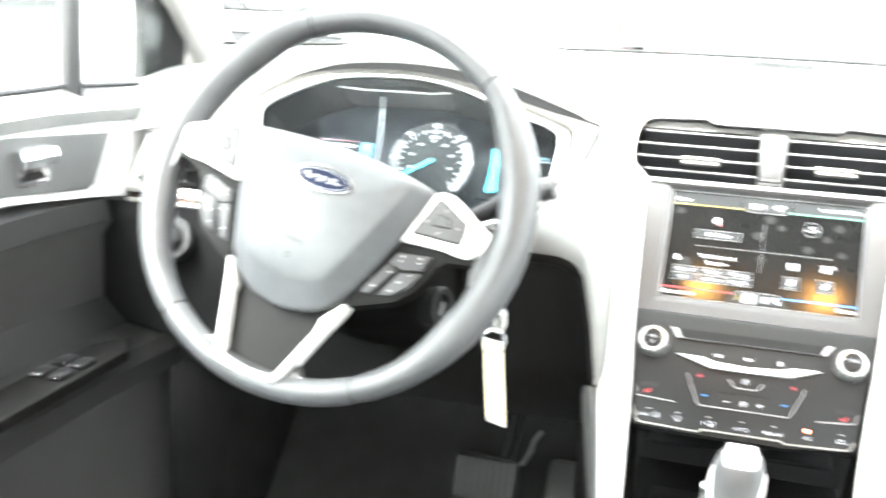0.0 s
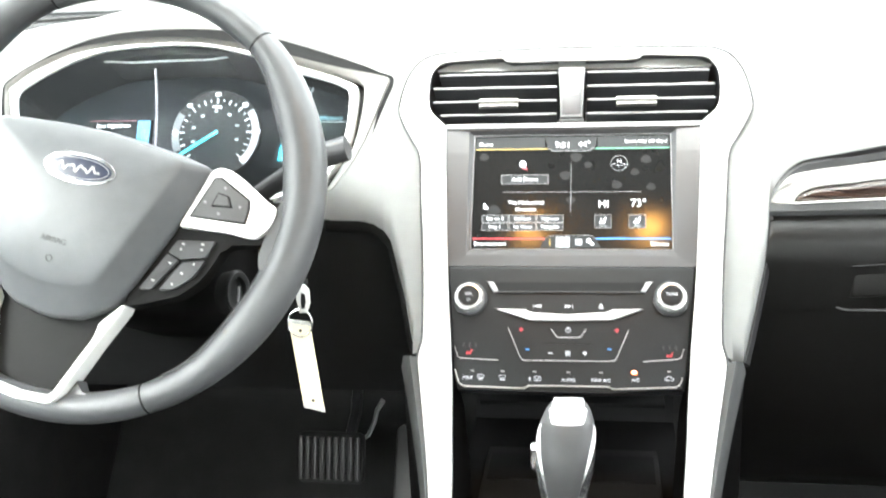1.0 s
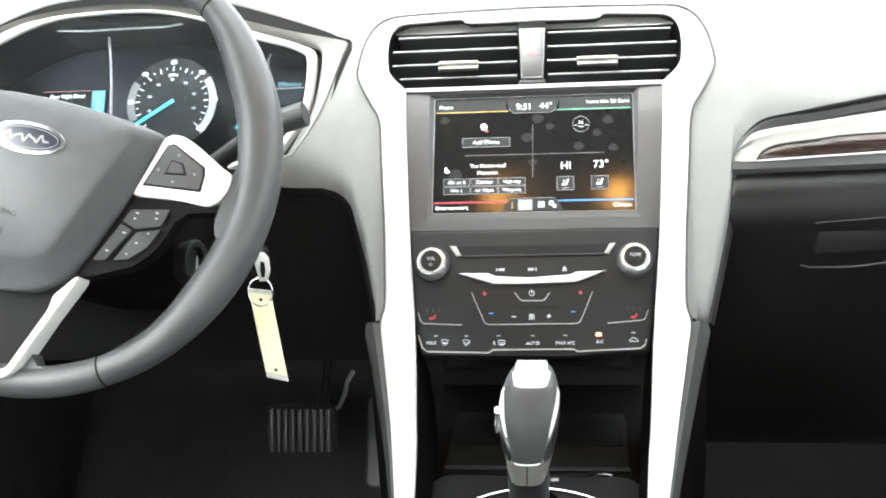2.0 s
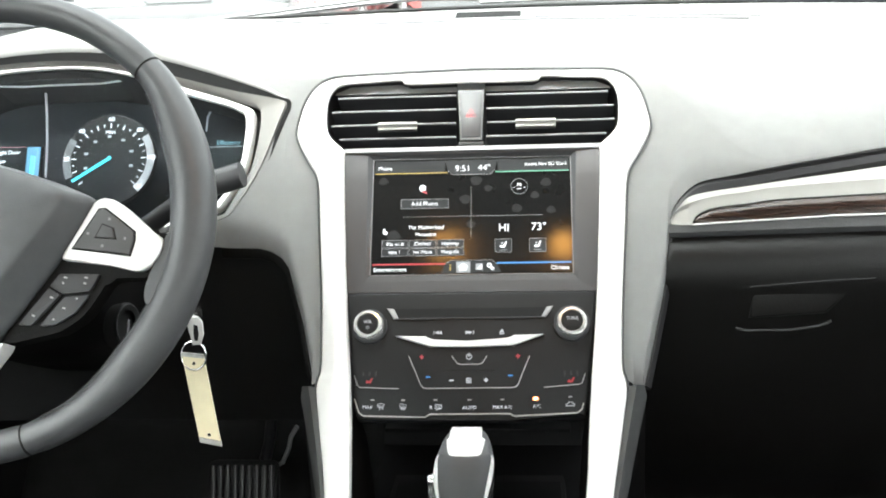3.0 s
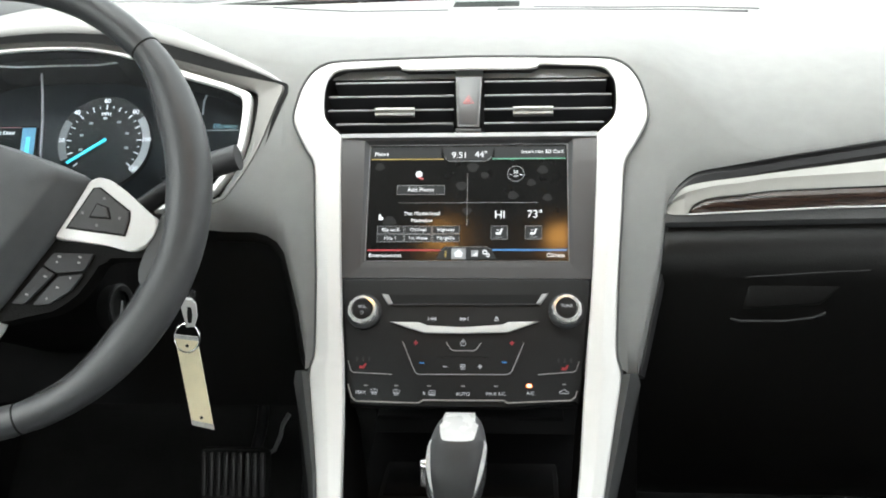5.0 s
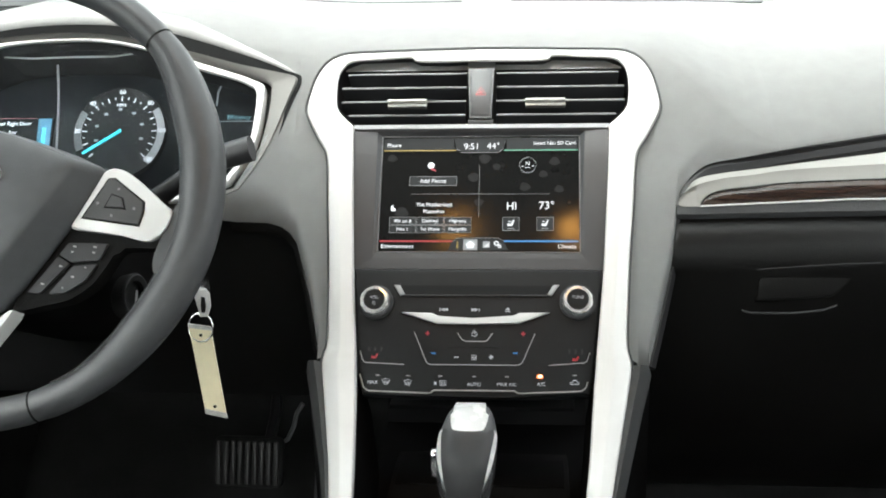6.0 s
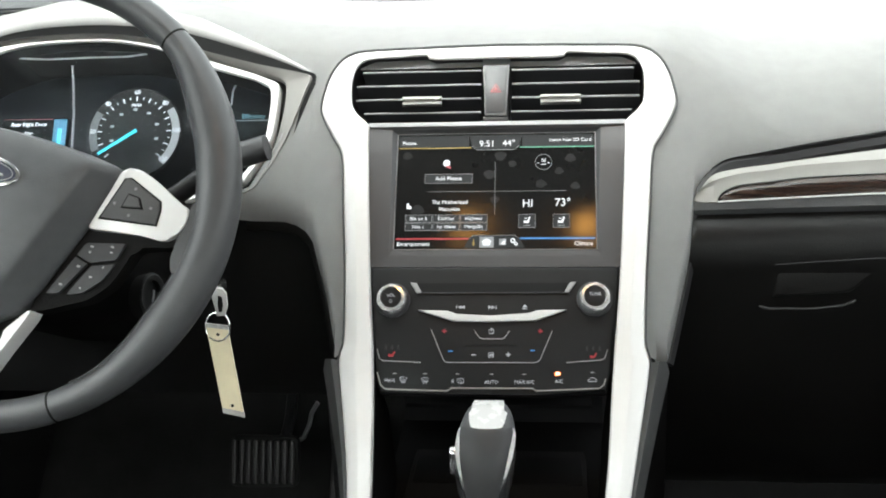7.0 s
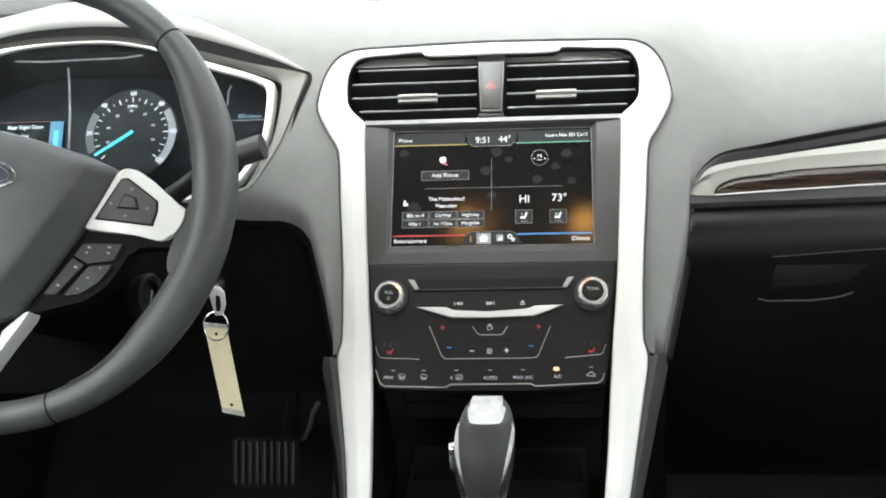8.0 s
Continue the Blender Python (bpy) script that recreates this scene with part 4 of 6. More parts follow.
    for x in (0.0282, 0.0578):
        flat("seat_button", rect(x - 0.0073, -0.0345, x + 0.0073, -0.0222, 0.0006), G_BTN)
        outline("button_outline", x - 0.0073, -0.0345, x + 0.0073, -0.0222)
        flat("seat_mark", [(x - 0.0030, -0.0302), (x + 0.0012, -0.0302), (x + 0.0031, -0.0248), (x + 0.0018, -0.0246), (x + 0.0002, -0.0284), (x - 0.0028, -0.0280)], G_WHITE, 0.0002)
        flat("seat_mark", rect(x - 0.0030, -0.0328, x + 0.0030, -0.0323), G_DIM, 0.0002)
        flat("seat_mark", rect(x - 0.0022, -0.0264, x - 0.0002, -0.0258), G_TEXT, 0.0002)
    for s, h, x, y in (("9:51", 0.0082, -0.0075, 0.0440), ("44°", 0.0082, 0.0118, 0.0444), ("HI", 0.0098, 0.0287, -0.0124), ("73°", 0.0098, 0.0590, -0.0118)):
        words(s, h, x, y, w + 0.0002, G_WHITE, t, depth=0.0001)
    for s, h, x, y, al in (("Phone", 0.0050, -0.0835, 0.0455, "LEFT"), ("Insert Nav SD Card", 0.0046, 0.0845, 0.0470, "RIGHT"), ("Add Phone", 0.0052, -0.0411, 0.0114, "CENTER"),
                           ("The Motherload", 0.0048, -0.0396, -0.0108, "CENTER"), ("Mastodon", 0.0046, -0.0396, -0.0172, "CENTER"), ("Entertainment", 0.0050, -0.0850, -0.0492, "LEFT"), ("Climate", 0.0050, 0.0845, -0.0490, "RIGHT")):
        words(s, h, x, y, w + 0.0002, G_TEXT, t, align=al, depth=0.0001)
    for x, y, r in ((-0.0785, 0.0335, 0.0042), (0.0045, 0.0325, 0.0052), (-0.0050, 0.0150, 0.0050), (0.0660, 0.0300, 0.0046), (0.0400, 0.0060, 0.0046), (0.0000, -0.0085, 0.0040), (0.0700, 0.0040, 0.0040), (-0.0680, -0.0180, 0.0060), (0.0150, 0.0250, 0.0035), (0.0560, 0.0180, 0.0038)):
        part("smudge", prism([(x + r * (1 + 0.15 * math.sin(3 * a + 50 * x)) * math.cos(a), y + 0.85 * r * math.sin(a)) for a in [2 * math.pi * k / 18 for k in range(18)]], -0.0002, 0.00008), SMUDGE, t, "dull finger smudge")


def overhead_lamps():
    o = thing("overhead_console", pose(0.01, -0.47, 1.462), "grey overhead console with two warm map lamps", "lamp")
    part("housing", box(-0.14, 0.14, -0.09, 0.08, 0.0, 0.03, 0.012, 3), HEAD, o)
    for x in (-0.092, 0.092):
        part("map_lamp", lathe([(0.019, -0.004), (0.019, 0.004), (0.016, 0.006)], 24), G_LAMP, o, "warm lit map lamp").matrix_basis = pose(x, 0.01, 0.0)


# ---------------------------------------------------------------- dials
def bezel_ring(out, inn, section):
    return loft([[(o[0] + (i[0] - o[0]) * s, o[1] + (i[1] - o[1]) * s, h) for s, h in section] for o, i in zip(out, inn)] + [[(out[0][0] + (inn[0][0] - out[0][0]) * s, out[0][1] + (inn[0][1] - out[0][1]) * s, h) for s, h in section]])


def instrument_cluster():
    c = thing("instrument_cluster", STACK @ pose(-0.364, 0, 0), "hooded instrument cluster with one dial and small screens", "instrument cluster")
    # stations round the bezel, clockwise from the top: outer edge, groove, bright ring outside and inside
    rows = [((0.000, 0.1615), (0.000, 0.1600), (0.000, 0.1582), (0.000, 0.1562)),
            ((0.050, 0.1530), (0.050, 0.1508), (0.050, 0.1480), (0.050, 0.1450)),
            ((0.091, 0.1413), (0.090, 0.1376), (0.091, 0.1342), (0.092, 0.1275)),
            ((0.137, 0.1280), (0.134, 0.1235), (0.1355, 0.1196), (0.1350, 0.1140)),
            ((0.170, 0.1205), (0.160, 0.1143), (0.151, 0.1134), (0.1470, 0.1082)),
            ((0.1880, 0.1160), (0.1655, 0.1106), (0.1585, 0.1100), (0.1520, 0.1052)),
            ((0.1935, 0.1112), (0.1690, 0.1046), (0.1622, 0.1043), (0.1545, 0.0975)),
            ((0.1888, 0.0970), (0.1685, 0.0815), (0.1618, 0.0790), (0.1545, 0.0790)),
            ((0.1734, 0.0494), (0.1625, 0.0468), (0.1572, 0.0480), (0.1510, 0.0500)),
            ((0.1545, 0.0140), (0.1466, 0.0127), (0.1400, 0.0170), (0.1350, 0.0205)),
            ((0.1366, -0.0020), (0.1330, 0.0030), (0.1270, 0.0080), (0.1220, 0.0115)),
            ((0.0600, -0.0200), (0.0600, -0.0150), (0.0600, -0.0110), (0.0600, -0.0070)),
            ((-0.0600, -0.0200), (-0.0600, -0.0150), (-0.0600, -0.0110), (-0.0600, -0.0070)),
            ((-0.1400, -0.0050), (-0.1380, -0.0010), (-0.1350, 0.0030), (-0.1310, 0.0070)),
            ((-0.1720, 0.0330), (-0.1695, 0.0345), (-0.1670, 0.0360), (-0.1620, 0.0380)),
            ((-0.1905, 0.0782), (-0.1880, 0.0790), (-0.1860, 0.0795), (-0.1800, 0.0815)),
            ((-0.1962, 0.1060), (-0.1950, 0.1050), (-0.1930, 0.1045), (-0.1850, 0.1020)),
            ((-0.1968, 0.1130), (-0.1952, 0.1115), (-0.1932, 0.1110), (-0.1840, 0.1075)),
            ((-0.1930, 0.1195), (-0.1905, 0.1172), (-0.1890, 0.1160), (-0.1815, 0.1120)),
            ((-0.1720, 0.1362), (-0.1702, 0.1336), (-0.1692, 0.1324), (-0.1625, 0.1258)),
            ((-0.1380, 0.1512), (-0.1370, 0.1494), (-0.1362, 0.1484), (-0.1320, 0.1420)),
            ((-0.1000, 0.1592), (-0.1000, 0.1577), (-0.0990, 0.1560), (-0.0980, 0.1532)),
            ((-0.0500, 0.1632), (-0.0500, 0.1615), (-0.0500, 0.1592), (-0.0500, 0.1572))]
    flat = [sum(r, ()) for r in rows]
    flat = flowing([flat[-1]] + flat + flat[:2], 3)[3:-3]
    edge_o, edge_g, edge_h, edge_i = [[(r[2 * k], r[2 * k + 1]) for r in flat[:-1]] for k in range(4)]
    part("outer_bezel", bezel_ring(edge_o, edge_g, ((0.0, -0.012), (0.0, 0.0015), (0.06, 0.003), (0.90, 0.0), (1.0, -0.0015), (1.0, -0.014))), CHAMPAGNE, c, "satin champagne outer bezel")
    part("groove", bezel_ring(edge_g, edge_h, ((0.0, -0.010), (0.3, -0.012), (1.0, -0.012))), DEEP, c)
    part("inner_bezel", bezel_ring(edge_h, edge_i, ((0.0, -0.014), (0.0, -0.002), (0.12, -0.0008), (0.85, -0.0018), (1.0, -0.0035), (1.0, -0.0055))), BRIGHT, c, "bright inner bezel")
    # rolled pad edge over the bezel; the dark strip under it is painted shade
    ridge = [(-0.1950, 0.0750), (-0.1992, 0.0980), (-0.2006, 0.1130), (-0.1985, 0.1185), (-0.1925, 0.1248), (-0.1760, 0.1360), (-0.1430, 0.1528), (-0.1030, 0.1658), (-0.05, 0.1712), (0.0, 0.1706), (0.05, 0.1650), (0.0951, 0.1530), (0.1426, 0.1372), (0.172, 0.1262), (0.1905, 0.1172)]
    lower = [(-0.1905, 0.0750), (-0.1950, 0.0980), (-0.1968, 0.1130), (-0.1955, 0.1165), (-0.1900, 0.1220), (-0.1720, 0.1362), (-0.1380, 0.1512), (-0.1000, 0.1592), (-0.0500, 0.1632), (0.0, 0.1615), (0.0500, 0.1530), (0.0910, 0.1413), (0.1370, 0.1280), (0.1680, 0.1210), (0.1895, 0.1150)]
    ridge, lower = flowing(ridge, 4), flowing(lower, 4)
    rows, shade_rows = [], []
    for k, ((x, y), (lx, ly)) in enumerate(zip(ridge, lower)):
        a, b = ridge[max(k - 1, 0)], ridge[min(k + 1, len(ridge) - 1)]
        n = Vector((-(b[1] - a[1]), b[0] - a[0])).normalized()
        g = min(1.0, 0.10 + 7.5 * max(0.0, 0.1905 - x), 0.25 + 7.0 * max(0.0, x + 0.1925))
        rows.append([(x + n.x * o * g, y + n.y * o * g, h * g) for o, h in ((-0.0004, 0.0045), (0.0004, 0.0058), (0.0030, 0.0078), (0.0065, 0.0094), (0.0095, 0.0098), (0.0125, 0.0088), (0.0155, 0.0058), (0.0185, 0.0005), (0.0220, -0.0060), (0.0265, -0.0145), (0.0330, -0.0270))])
        shade_rows.append([(lx, ly, -0.010), (lx, ly, 0.0005), (lx + (x - lx) * 0.5, ly + (y - ly) * 0.5, 0.0022 * g), (x - n.x * 0.0004 * g, y - n.y * 0.0004 * g, 0.0045 * g)])
    part("brow_shade", loft(shade_rows), HOODSHADE, c, "dark strip painted as shade under the hood")
    part("brow", loft(rows), PAD, c, "rolled grey edge over the dials")
    # dark ring in place of the shadow outside the bezel
    wide = [(x + 0.0034 * (1 if x > 0 else -1) * min(1, abs(x) / 0.12), y + 0.0022 * (1 if y > 0.11 else -1)) for x, y in edge_o]
    part("bezel_shade", bezel_ring(wide, edge_o, ((0.0, -0.006), (0.0, 0.0012), (1.0, 0.0004))), HOODSHADE, c, "dark strip painted as shade round the bezel")
    part("cowl", loft([[(x, y, w) for x, y in edge_i] for w in (-0.0055, -0.075)], True), COWL, c)
    part("dial_face", prism([(x * 1.1, y * 1.08) for x, y in edge_i][::-1], -0.080, -0.072), DIALBLACK, c, "black dial face")
    part("lens", loft([[(x * q, 0.07 + (y - 0.07) * q, -0.0050) for x, y in edge_i] for q in (1.0, 0.66, 0.33, 0.02)], True, True), LENS, c, "clear lens over the dials with reflected haze painted in").visible_shadow = False
    part("brow_shelf", prism([(-0.135, 0.1535), (-0.10, 0.1505), (-0.0775, 0.1492), (-0.0386, 0.1500), (0.003, 0.1502), (0.0377, 0.1550), (0.07, 0.1545), (0.04, 0.1590), (-0.04, 0.1595), (-0.10, 0.157)][::-1], -0.06, -0.022), COWL, c)
    part("brow_line", sweep([(-0.135, 0.1535, -0.0215), (-0.10, 0.1505, -0.0212), (-0.0775, 0.1492, -0.0212), (-0.0386, 0.1500, -0.0212), (0.003, 0.1502, -0.0212), (0.0377, 0.1550, -0.0215)], 0.0009, 0.0009, 6), SILVER, c, "thin bright line")
    return c


RINGGREY = material("dim_ring_grey", (0.06, 0.061, 0.063), 0.45, vary=0.06)


def dials():
    s = thing("speedometer", DIALS @ pose(0.004, -0.0385, 0.001), "round backlit speedometer with a cyan needle", "speedometer")
    part("disc", lathe([(0.0462, -0.004), (0.0462, 0.0), (0.0455, 0.0008), (0.0001, 0.0008)], 48), DEEP, s)
    arc = lambda a0, a1, r0, r1, n=26: [(r1 * math.cos(radians(a0 + (a1 - a0) * k / n)), r1 * math.sin(radians(a0 + (a1 - a0) * k / n))) for k in range(n + 1)] + [(r0 * math.cos(radians(a1 + (a0 - a1) * k / n)), r0 * math.sin(radians(a1 + (a0 - a1) * k / n))) for k in range(n + 1)]
    part("grey_ring", prism(arc(205, 150, 0.0378, 0.0452)[::-1], 0.0004, 0.0012), RINGGREY, s, "grey outer ring")
    part("grey_ring", prism(arc(34, -46, 0.0378, 0.0452)[::-1], 0.0004, 0.0012), BTN, s, "grey outer ring")
    for k in range(25):
        a = radians(222 - 11 * k)
        r0, r1, h = (0.0322, 0.0370, 0.0004) if k % 2 == 0 else (0.0340, 0.0362, 0.0003)
        dx, dy = math.cos(a), math.sin(a)
        part("tick", prism([(r0 * dx - h * dy, r0 * dy + h * dx), (r1 * dx - h * dy, r1 * dy + h * dx), (r1 * dx + h * dy, r1 * dy - h * dx), (r0 * dx + h * dy, r0 * dy - h * dx)][::-1], 0.0010, 0.0016), G_WHITE, s)
    for txt, a in (("20", 178), ("40", 134), ("60", 90), ("80", 46), ("100", 2), ("120", -42)):
        words(txt, 0.0062, 0.0418 * math.cos(radians(a)), 0.0410 * math.sin(radians(a)), 0.0014, G_WHITE, s)
    for k in range(7):
        a = radians(200 - 36 * k)
        part("small_mark", prism(rect(0.0235 * math.cos(a) - 0.0018, 0.0235 * math.sin(a) - 0.0011, 0.0235 * math.cos(a) + 0.0018, 0.0235 * math.sin(a) + 0.0011), 0.0010, 0.0014), G_DIM, s)
    words("MPH", 0.0048, 0, 0.0275, 0.0014, G_WHITE, s)
    a = radians(213)
    dx, dy = math.cos(a), math.sin(a)
    part("needle", prism([(0.001 * dy, -0.001 * dx), (0.040 * dx + 0.0010 * dy, 0.040 * dy - 0.0010 * dx), (0.040 * dx - 0.0010 * dy, 0.040 * dy + 0.0010 * dx), (-0.0015 * dy - 0.003 * dx, 0.0015 * dx - 0.003 * dy), (0.0015 * dy - 0.003 * dx, -0.0015 * dx - 0.003 * dy)], 0.0025, 0.0040), G_CYAN, s, "glowing cyan needle")
    i = thing("info_display", DIALS, "small message display with a cyan side bar", "display")
    part("glass", prism(rect(-0.132, -0.075, -0.064, -0.0215, 0.002), -0.003, 0.001), DIALGLASS, i, smooth=False)
    part("line", prism(rect(-0.130, -0.0234, -0.080, -0.0229), 0.0010, 0.0014), glow("dim_red_line", (0.9, 0.25, 0.3), 0.005), i)
    part("side_bar", prism(rect(-0.0785, -0.068, -0.0652, -0.0235), 0.0010, 0.0014), glow("dim_cyan_backlight", (0.05, 0.45, 0.75), 0.018), i, "cyan side bar")
    part("side_mark", prism(rect(-0.0738, -0.060, -0.0700, -0.0330), 0.0014, 0.0017), G_CYAN, i)
    words("Rear Right Door", 0.0054, -0.104, -0.0285, 0.0012, G_TEXT, i)
    words("Ajar", 0.0054, -0.104, -0.0375, 0.0012, G_TEXT, i)
    part("divider", sweep([(-0.0650, 0.0315, 0.003), (-0.0620, 0.012, 0.003), (-0.0585, -0.018, 0.003), (-0.0565, -0.055, 0.003)], 0.0012, 0.0012, 6, up=(0, 0, 1)), GREYEDGE, i, "slender grey divider")
    r = thing("side_display", DIALS, "small side display with a cyan leaf bar", "display")
    part("glass", prism([(0.062, -0.075), (0.140, -0.075), (0.140, 0.015), (0.105, 0.028), (0.085, 0.03)], -0.003, 0.001), DIALGLASS, r, smooth=False)
    part("bar", prism([(0.0700, -0.067), (0.0725, -0.045), (0.0715, -0.0180), (0.0790, -0.0200), (0.0780, -0.040), (0.0805, -0.0651)][::-1], 0.0010, 0.0014), G_CYAN, r, "bright cyan bar")
    words("Efficiency", 0.0062, 0.121, -0.0240, 0.0012, glow("dim_cyan_text", (0.3, 0.75, 0.9), 0.025), r)
    part("line", prism(rect(0.100, -0.0282, 0.138, -0.0276), 0.0010, 0.0014), G_DIM, r)
    part("curve_mark", sweep([(0.0985, -0.012, 0.0015), (0.099, 0.002, 0.0015), (0.103, 0.012, 0.0015), (0.111, 0.0145, 0.0015)], 0.0009, 0.0006, 6), G_DIM, r)


# ---------------------------------------------------------------- steering wheel
def steering_wheel():
    s = thing("steering_wheel", WHEEL, "dark leather steering wheel with silver spokes, turned clockwise", "steering wheel")
    RO, n = 0.1885, 120

    def rim_r(deg):
        side = math.degrees(math.asin(math.sin(radians(deg))))
        f = min(1.0, max(0.0, (57 - side) / 24), max(0.0, (side + 50) / 30))
        return 0.0123 + 0.0045 * f * f * (3 - 2 * f)
    rows = []
    for k in range(n):
        a = 2 * math.pi * k / n
        deg = math.degrees(a)
        near = min(abs((deg - q + 180) % 360 - 180) for q in (57.6, -57.6, 122.4, 237.6))
        r0 = rim_r(deg)
        r = r0 - 0.0010 * math.exp(-(near / 0.9) ** 2)
        swell = 0.0016 * (math.exp(-((abs((deg - 18 + 180) % 360 - 180)) / 14) ** 2) + math.exp(-((abs((deg - 162 + 180) % 360 - 180)) / 14) ** 2))
        R = RO - r0
        rows.append([((R + (r + swell * (math.cos(t) < 0)) * math.cos(t)) * math.cos(a), (R + (r + swell * (math.cos(t) < 0)) * math.cos(t)) * math.sin(a), (r + 0.0015) * math.sin(t)) for t in [2 * math.pi * j / 24 for j in range(24)]])
    rows.append(rows[0])
    bm = loft(rows, True)
    bmesh.ops.remove_doubles(bm, verts=list(bm.verts), dist=1e-6)
    rim = part("rim", bm, LEATHER, s, "dark grey leather rim")
    for q in (57.6, -57.6, 122.4, 237.6):
        a, r = radians(q), rim_r(q)
        ring = [((RO - r + (r - 0.0006) * math.cos(t)) * math.cos(a), (RO - r + (r - 0.0006) * math.cos(t)) * math.sin(a), (r + 0.0008) * math.sin(t)) for t in [2 * math.pi * j / 24 for j in range(24)]]
        part("seam", sweep(ring, 0.0009, 0.0009, 6, True), DEEP, rim)
    part("stitching", sweep([((RO - 2 * rim_r(math.degrees(a)) - 0.0002) * math.cos(a), (RO - 2 * rim_r(math.degrees(a)) - 0.0002) * math.sin(a), 0.003 + 0.0007 * (k % 2)) for k, a in enumerate([radians(-52 + 104 * j / 120) for j in range(121)])], 0.0006, 0.0006, 5), BLACK, rim)
    edge = [(0.0, 0.0440), (0.030, 0.0434), (0.068, 0.0404), (0.0940, 0.0362), (0.0808, -0.0145), (0.0600, -0.0720), (0.0485, -0.0900), (0.0274, -0.1045), (0.0, -0.1100)]
    crease = [(0.0, 0.0405), (0.028, 0.0398), (0.060, 0.0370), (0.0780, 0.0335), (0.0650, -0.0120), (0.0428, -0.0690), (0.0370, -0.0775), (0.0200, -0.0835), (0.0, -0.0862)]
    whole = lambda h, r: softened(h + [(-1.05 * x, y - 0.03 * x) for x, y in h[-2:0:-1]], r, 4)
    out, inn = whole(edge, 0.006), whole(crease, 0.007)
    rows = [[(x, y, h) for x, y in out] for h in (-0.010, 0.010, 0.0135)]
    rows += [[(o[0] + (i[0] - o[0]) * q, o[1] + (i[1] - o[1]) * q, h) for o, i in zip(out, inn)] for q, h in ((0.06, 0.0160), (0.16, 0.0180), (0.92, 0.0318), (1.0, 0.0332))]
    rows += [[(x * q, -0.02 + (y + 0.02) * q, h) for x, y in inn] for q, h in ((0.97, 0.0342), (0.9, 0.0352), (0.8, 0.0362), (0.65, 0.0375), (0.5, 0.0385), (0.3, 0.0392), (0.1, 0.0395))]
    rows = rows[:5] + [[(x, y, h + 0.009 * (1 - ((y + 0.022) / 0.064) ** 2) - 0.004) for x, y, h in row] for row in rows[5:]]
    hub = part("hub", loft(rows, True, True), HUBSKIN, s, "dark grey padded hub cover with a creased edge")
    ell = lambda a, b, n=40: [(0.0035 + a * math.cos(2 * math.pi * k / n), 0.0053 + b * math.sin(2 * math.pi * k / n) + 0.0013 * math.cos(2 * math.pi * k / n)) for k in range(n)]
    em = part("emblem", prism(ell(0.0298, 0.0120), 0.0365, 0.0447, 0.001, 2), CHROME, hub, "chrome oval badge")
    part("badge_field", prism(ell(0.0268, 0.0096), 0.0439, 0.0452), BLUE, em, "deep blue enamel field")
    part("badge_line", sweep([(x, y, 0.0452) for x, y in ell(0.0246, 0.0080)], 0.0003, 0.0003, 6, True), LINE, em, "thin pale oval line")
    part("badge_mark", band([(0.0035 + x, 0.0053 + 0.0020 * math.sin(x * 700) + 0.0012 * math.sin(x * 1230 + 1.0) + 0.04 * x) for x in [-0.0175 + 0.0007 * k for k in range(51)]], 0.0015, 0.0449, 0.0456), LINE, em, "plain pale wavy mark")
    words("AIRBAG", 0.0062, 0.0, 0.0, 0.0, SPOKEBTN, hub).matrix_basis = pose(0.001, -0.0525, 0.0416, 14, 0, 0)
    part("airbag_mark", ring_of(0.0028, 0.0007, 0.0), SPOKEBTN, hub).matrix_basis = pose(0.0005, -0.0665, 0.0379, 15, 0, 0)
    # spokes: black carriers, silver plates, buttons
    for sg in (1, -1):
        fx = lambda pts: list(pts) if sg > 0 else [(-x - 0.005, y - 0.005) for x, y in pts][::-1]
        part("spoke", prism(softened(fx([(0.056, -0.088), (0.078, -0.0765), (0.0975, -0.0665), (0.1100, -0.0520), (0.1170, -0.0330), (0.1200, -0.0195), (0.1380, -0.0140), (0.160, -0.010), (0.162, 0.025), (0.150, 0.0245), (0.1440, 0.0220), (0.1182, 0.0350), (0.1010, 0.0380), (0.0880, 0.0340), (0.06, -0.03)]), 0.006), -0.010, 0.0095, 0.003, 3), BLACK_SKIN, s, "black spoke carrier")
        root = softened(fx([(0.1530, 0.0205), (0.1550, 0.0260), (0.1620, 0.0330), (0.1720, 0.0360), (0.1730, -0.0380), (0.1560, -0.0360), (0.1495, -0.0220), (0.1500, -0.0100)]), 0.010, 4)
        part("rim_root", prism(root, -0.010, 0.0125, 0.0055, 4), LEATHER, rim, "leather root of the spoke")
        plate = softened(fx([(0.0808, -0.0150), (0.1207, -0.0096), (0.1400, -0.0098), (0.1480, -0.0060), (0.1535, 0.0060), (0.1535, 0.0190), (0.1450, 0.0218), (0.1190, 0.0352), (0.1065, 0.0395), (0.0945, 0.0372)]), 0.0045)
        pl = part("spoke_plate", prism(plate, 0.006, 0.0150, 0.0022, 3), BRIGHT, s, "satin silver spoke plate")
        part("pad_gap", prism(fx([(0.0875, -0.0055), (0.1333, 0.0000), (0.1333, 0.0125), (0.1313, 0.0195), (0.1033, 0.0315), (0.0980, 0.0295)]), 0.012, 0.0155), DEEP, pl)
        bp = part("button_pad", prism(fx([(0.0889, -0.0045), (0.1323, 0.0010), (0.1321, 0.0122), (0.1303, 0.0186), (0.1031, 0.0304), (0.0989, 0.0289)]), 0.010, 0.0172, 0.0018, 2), DOORGREY, pl, "dark four-way button")
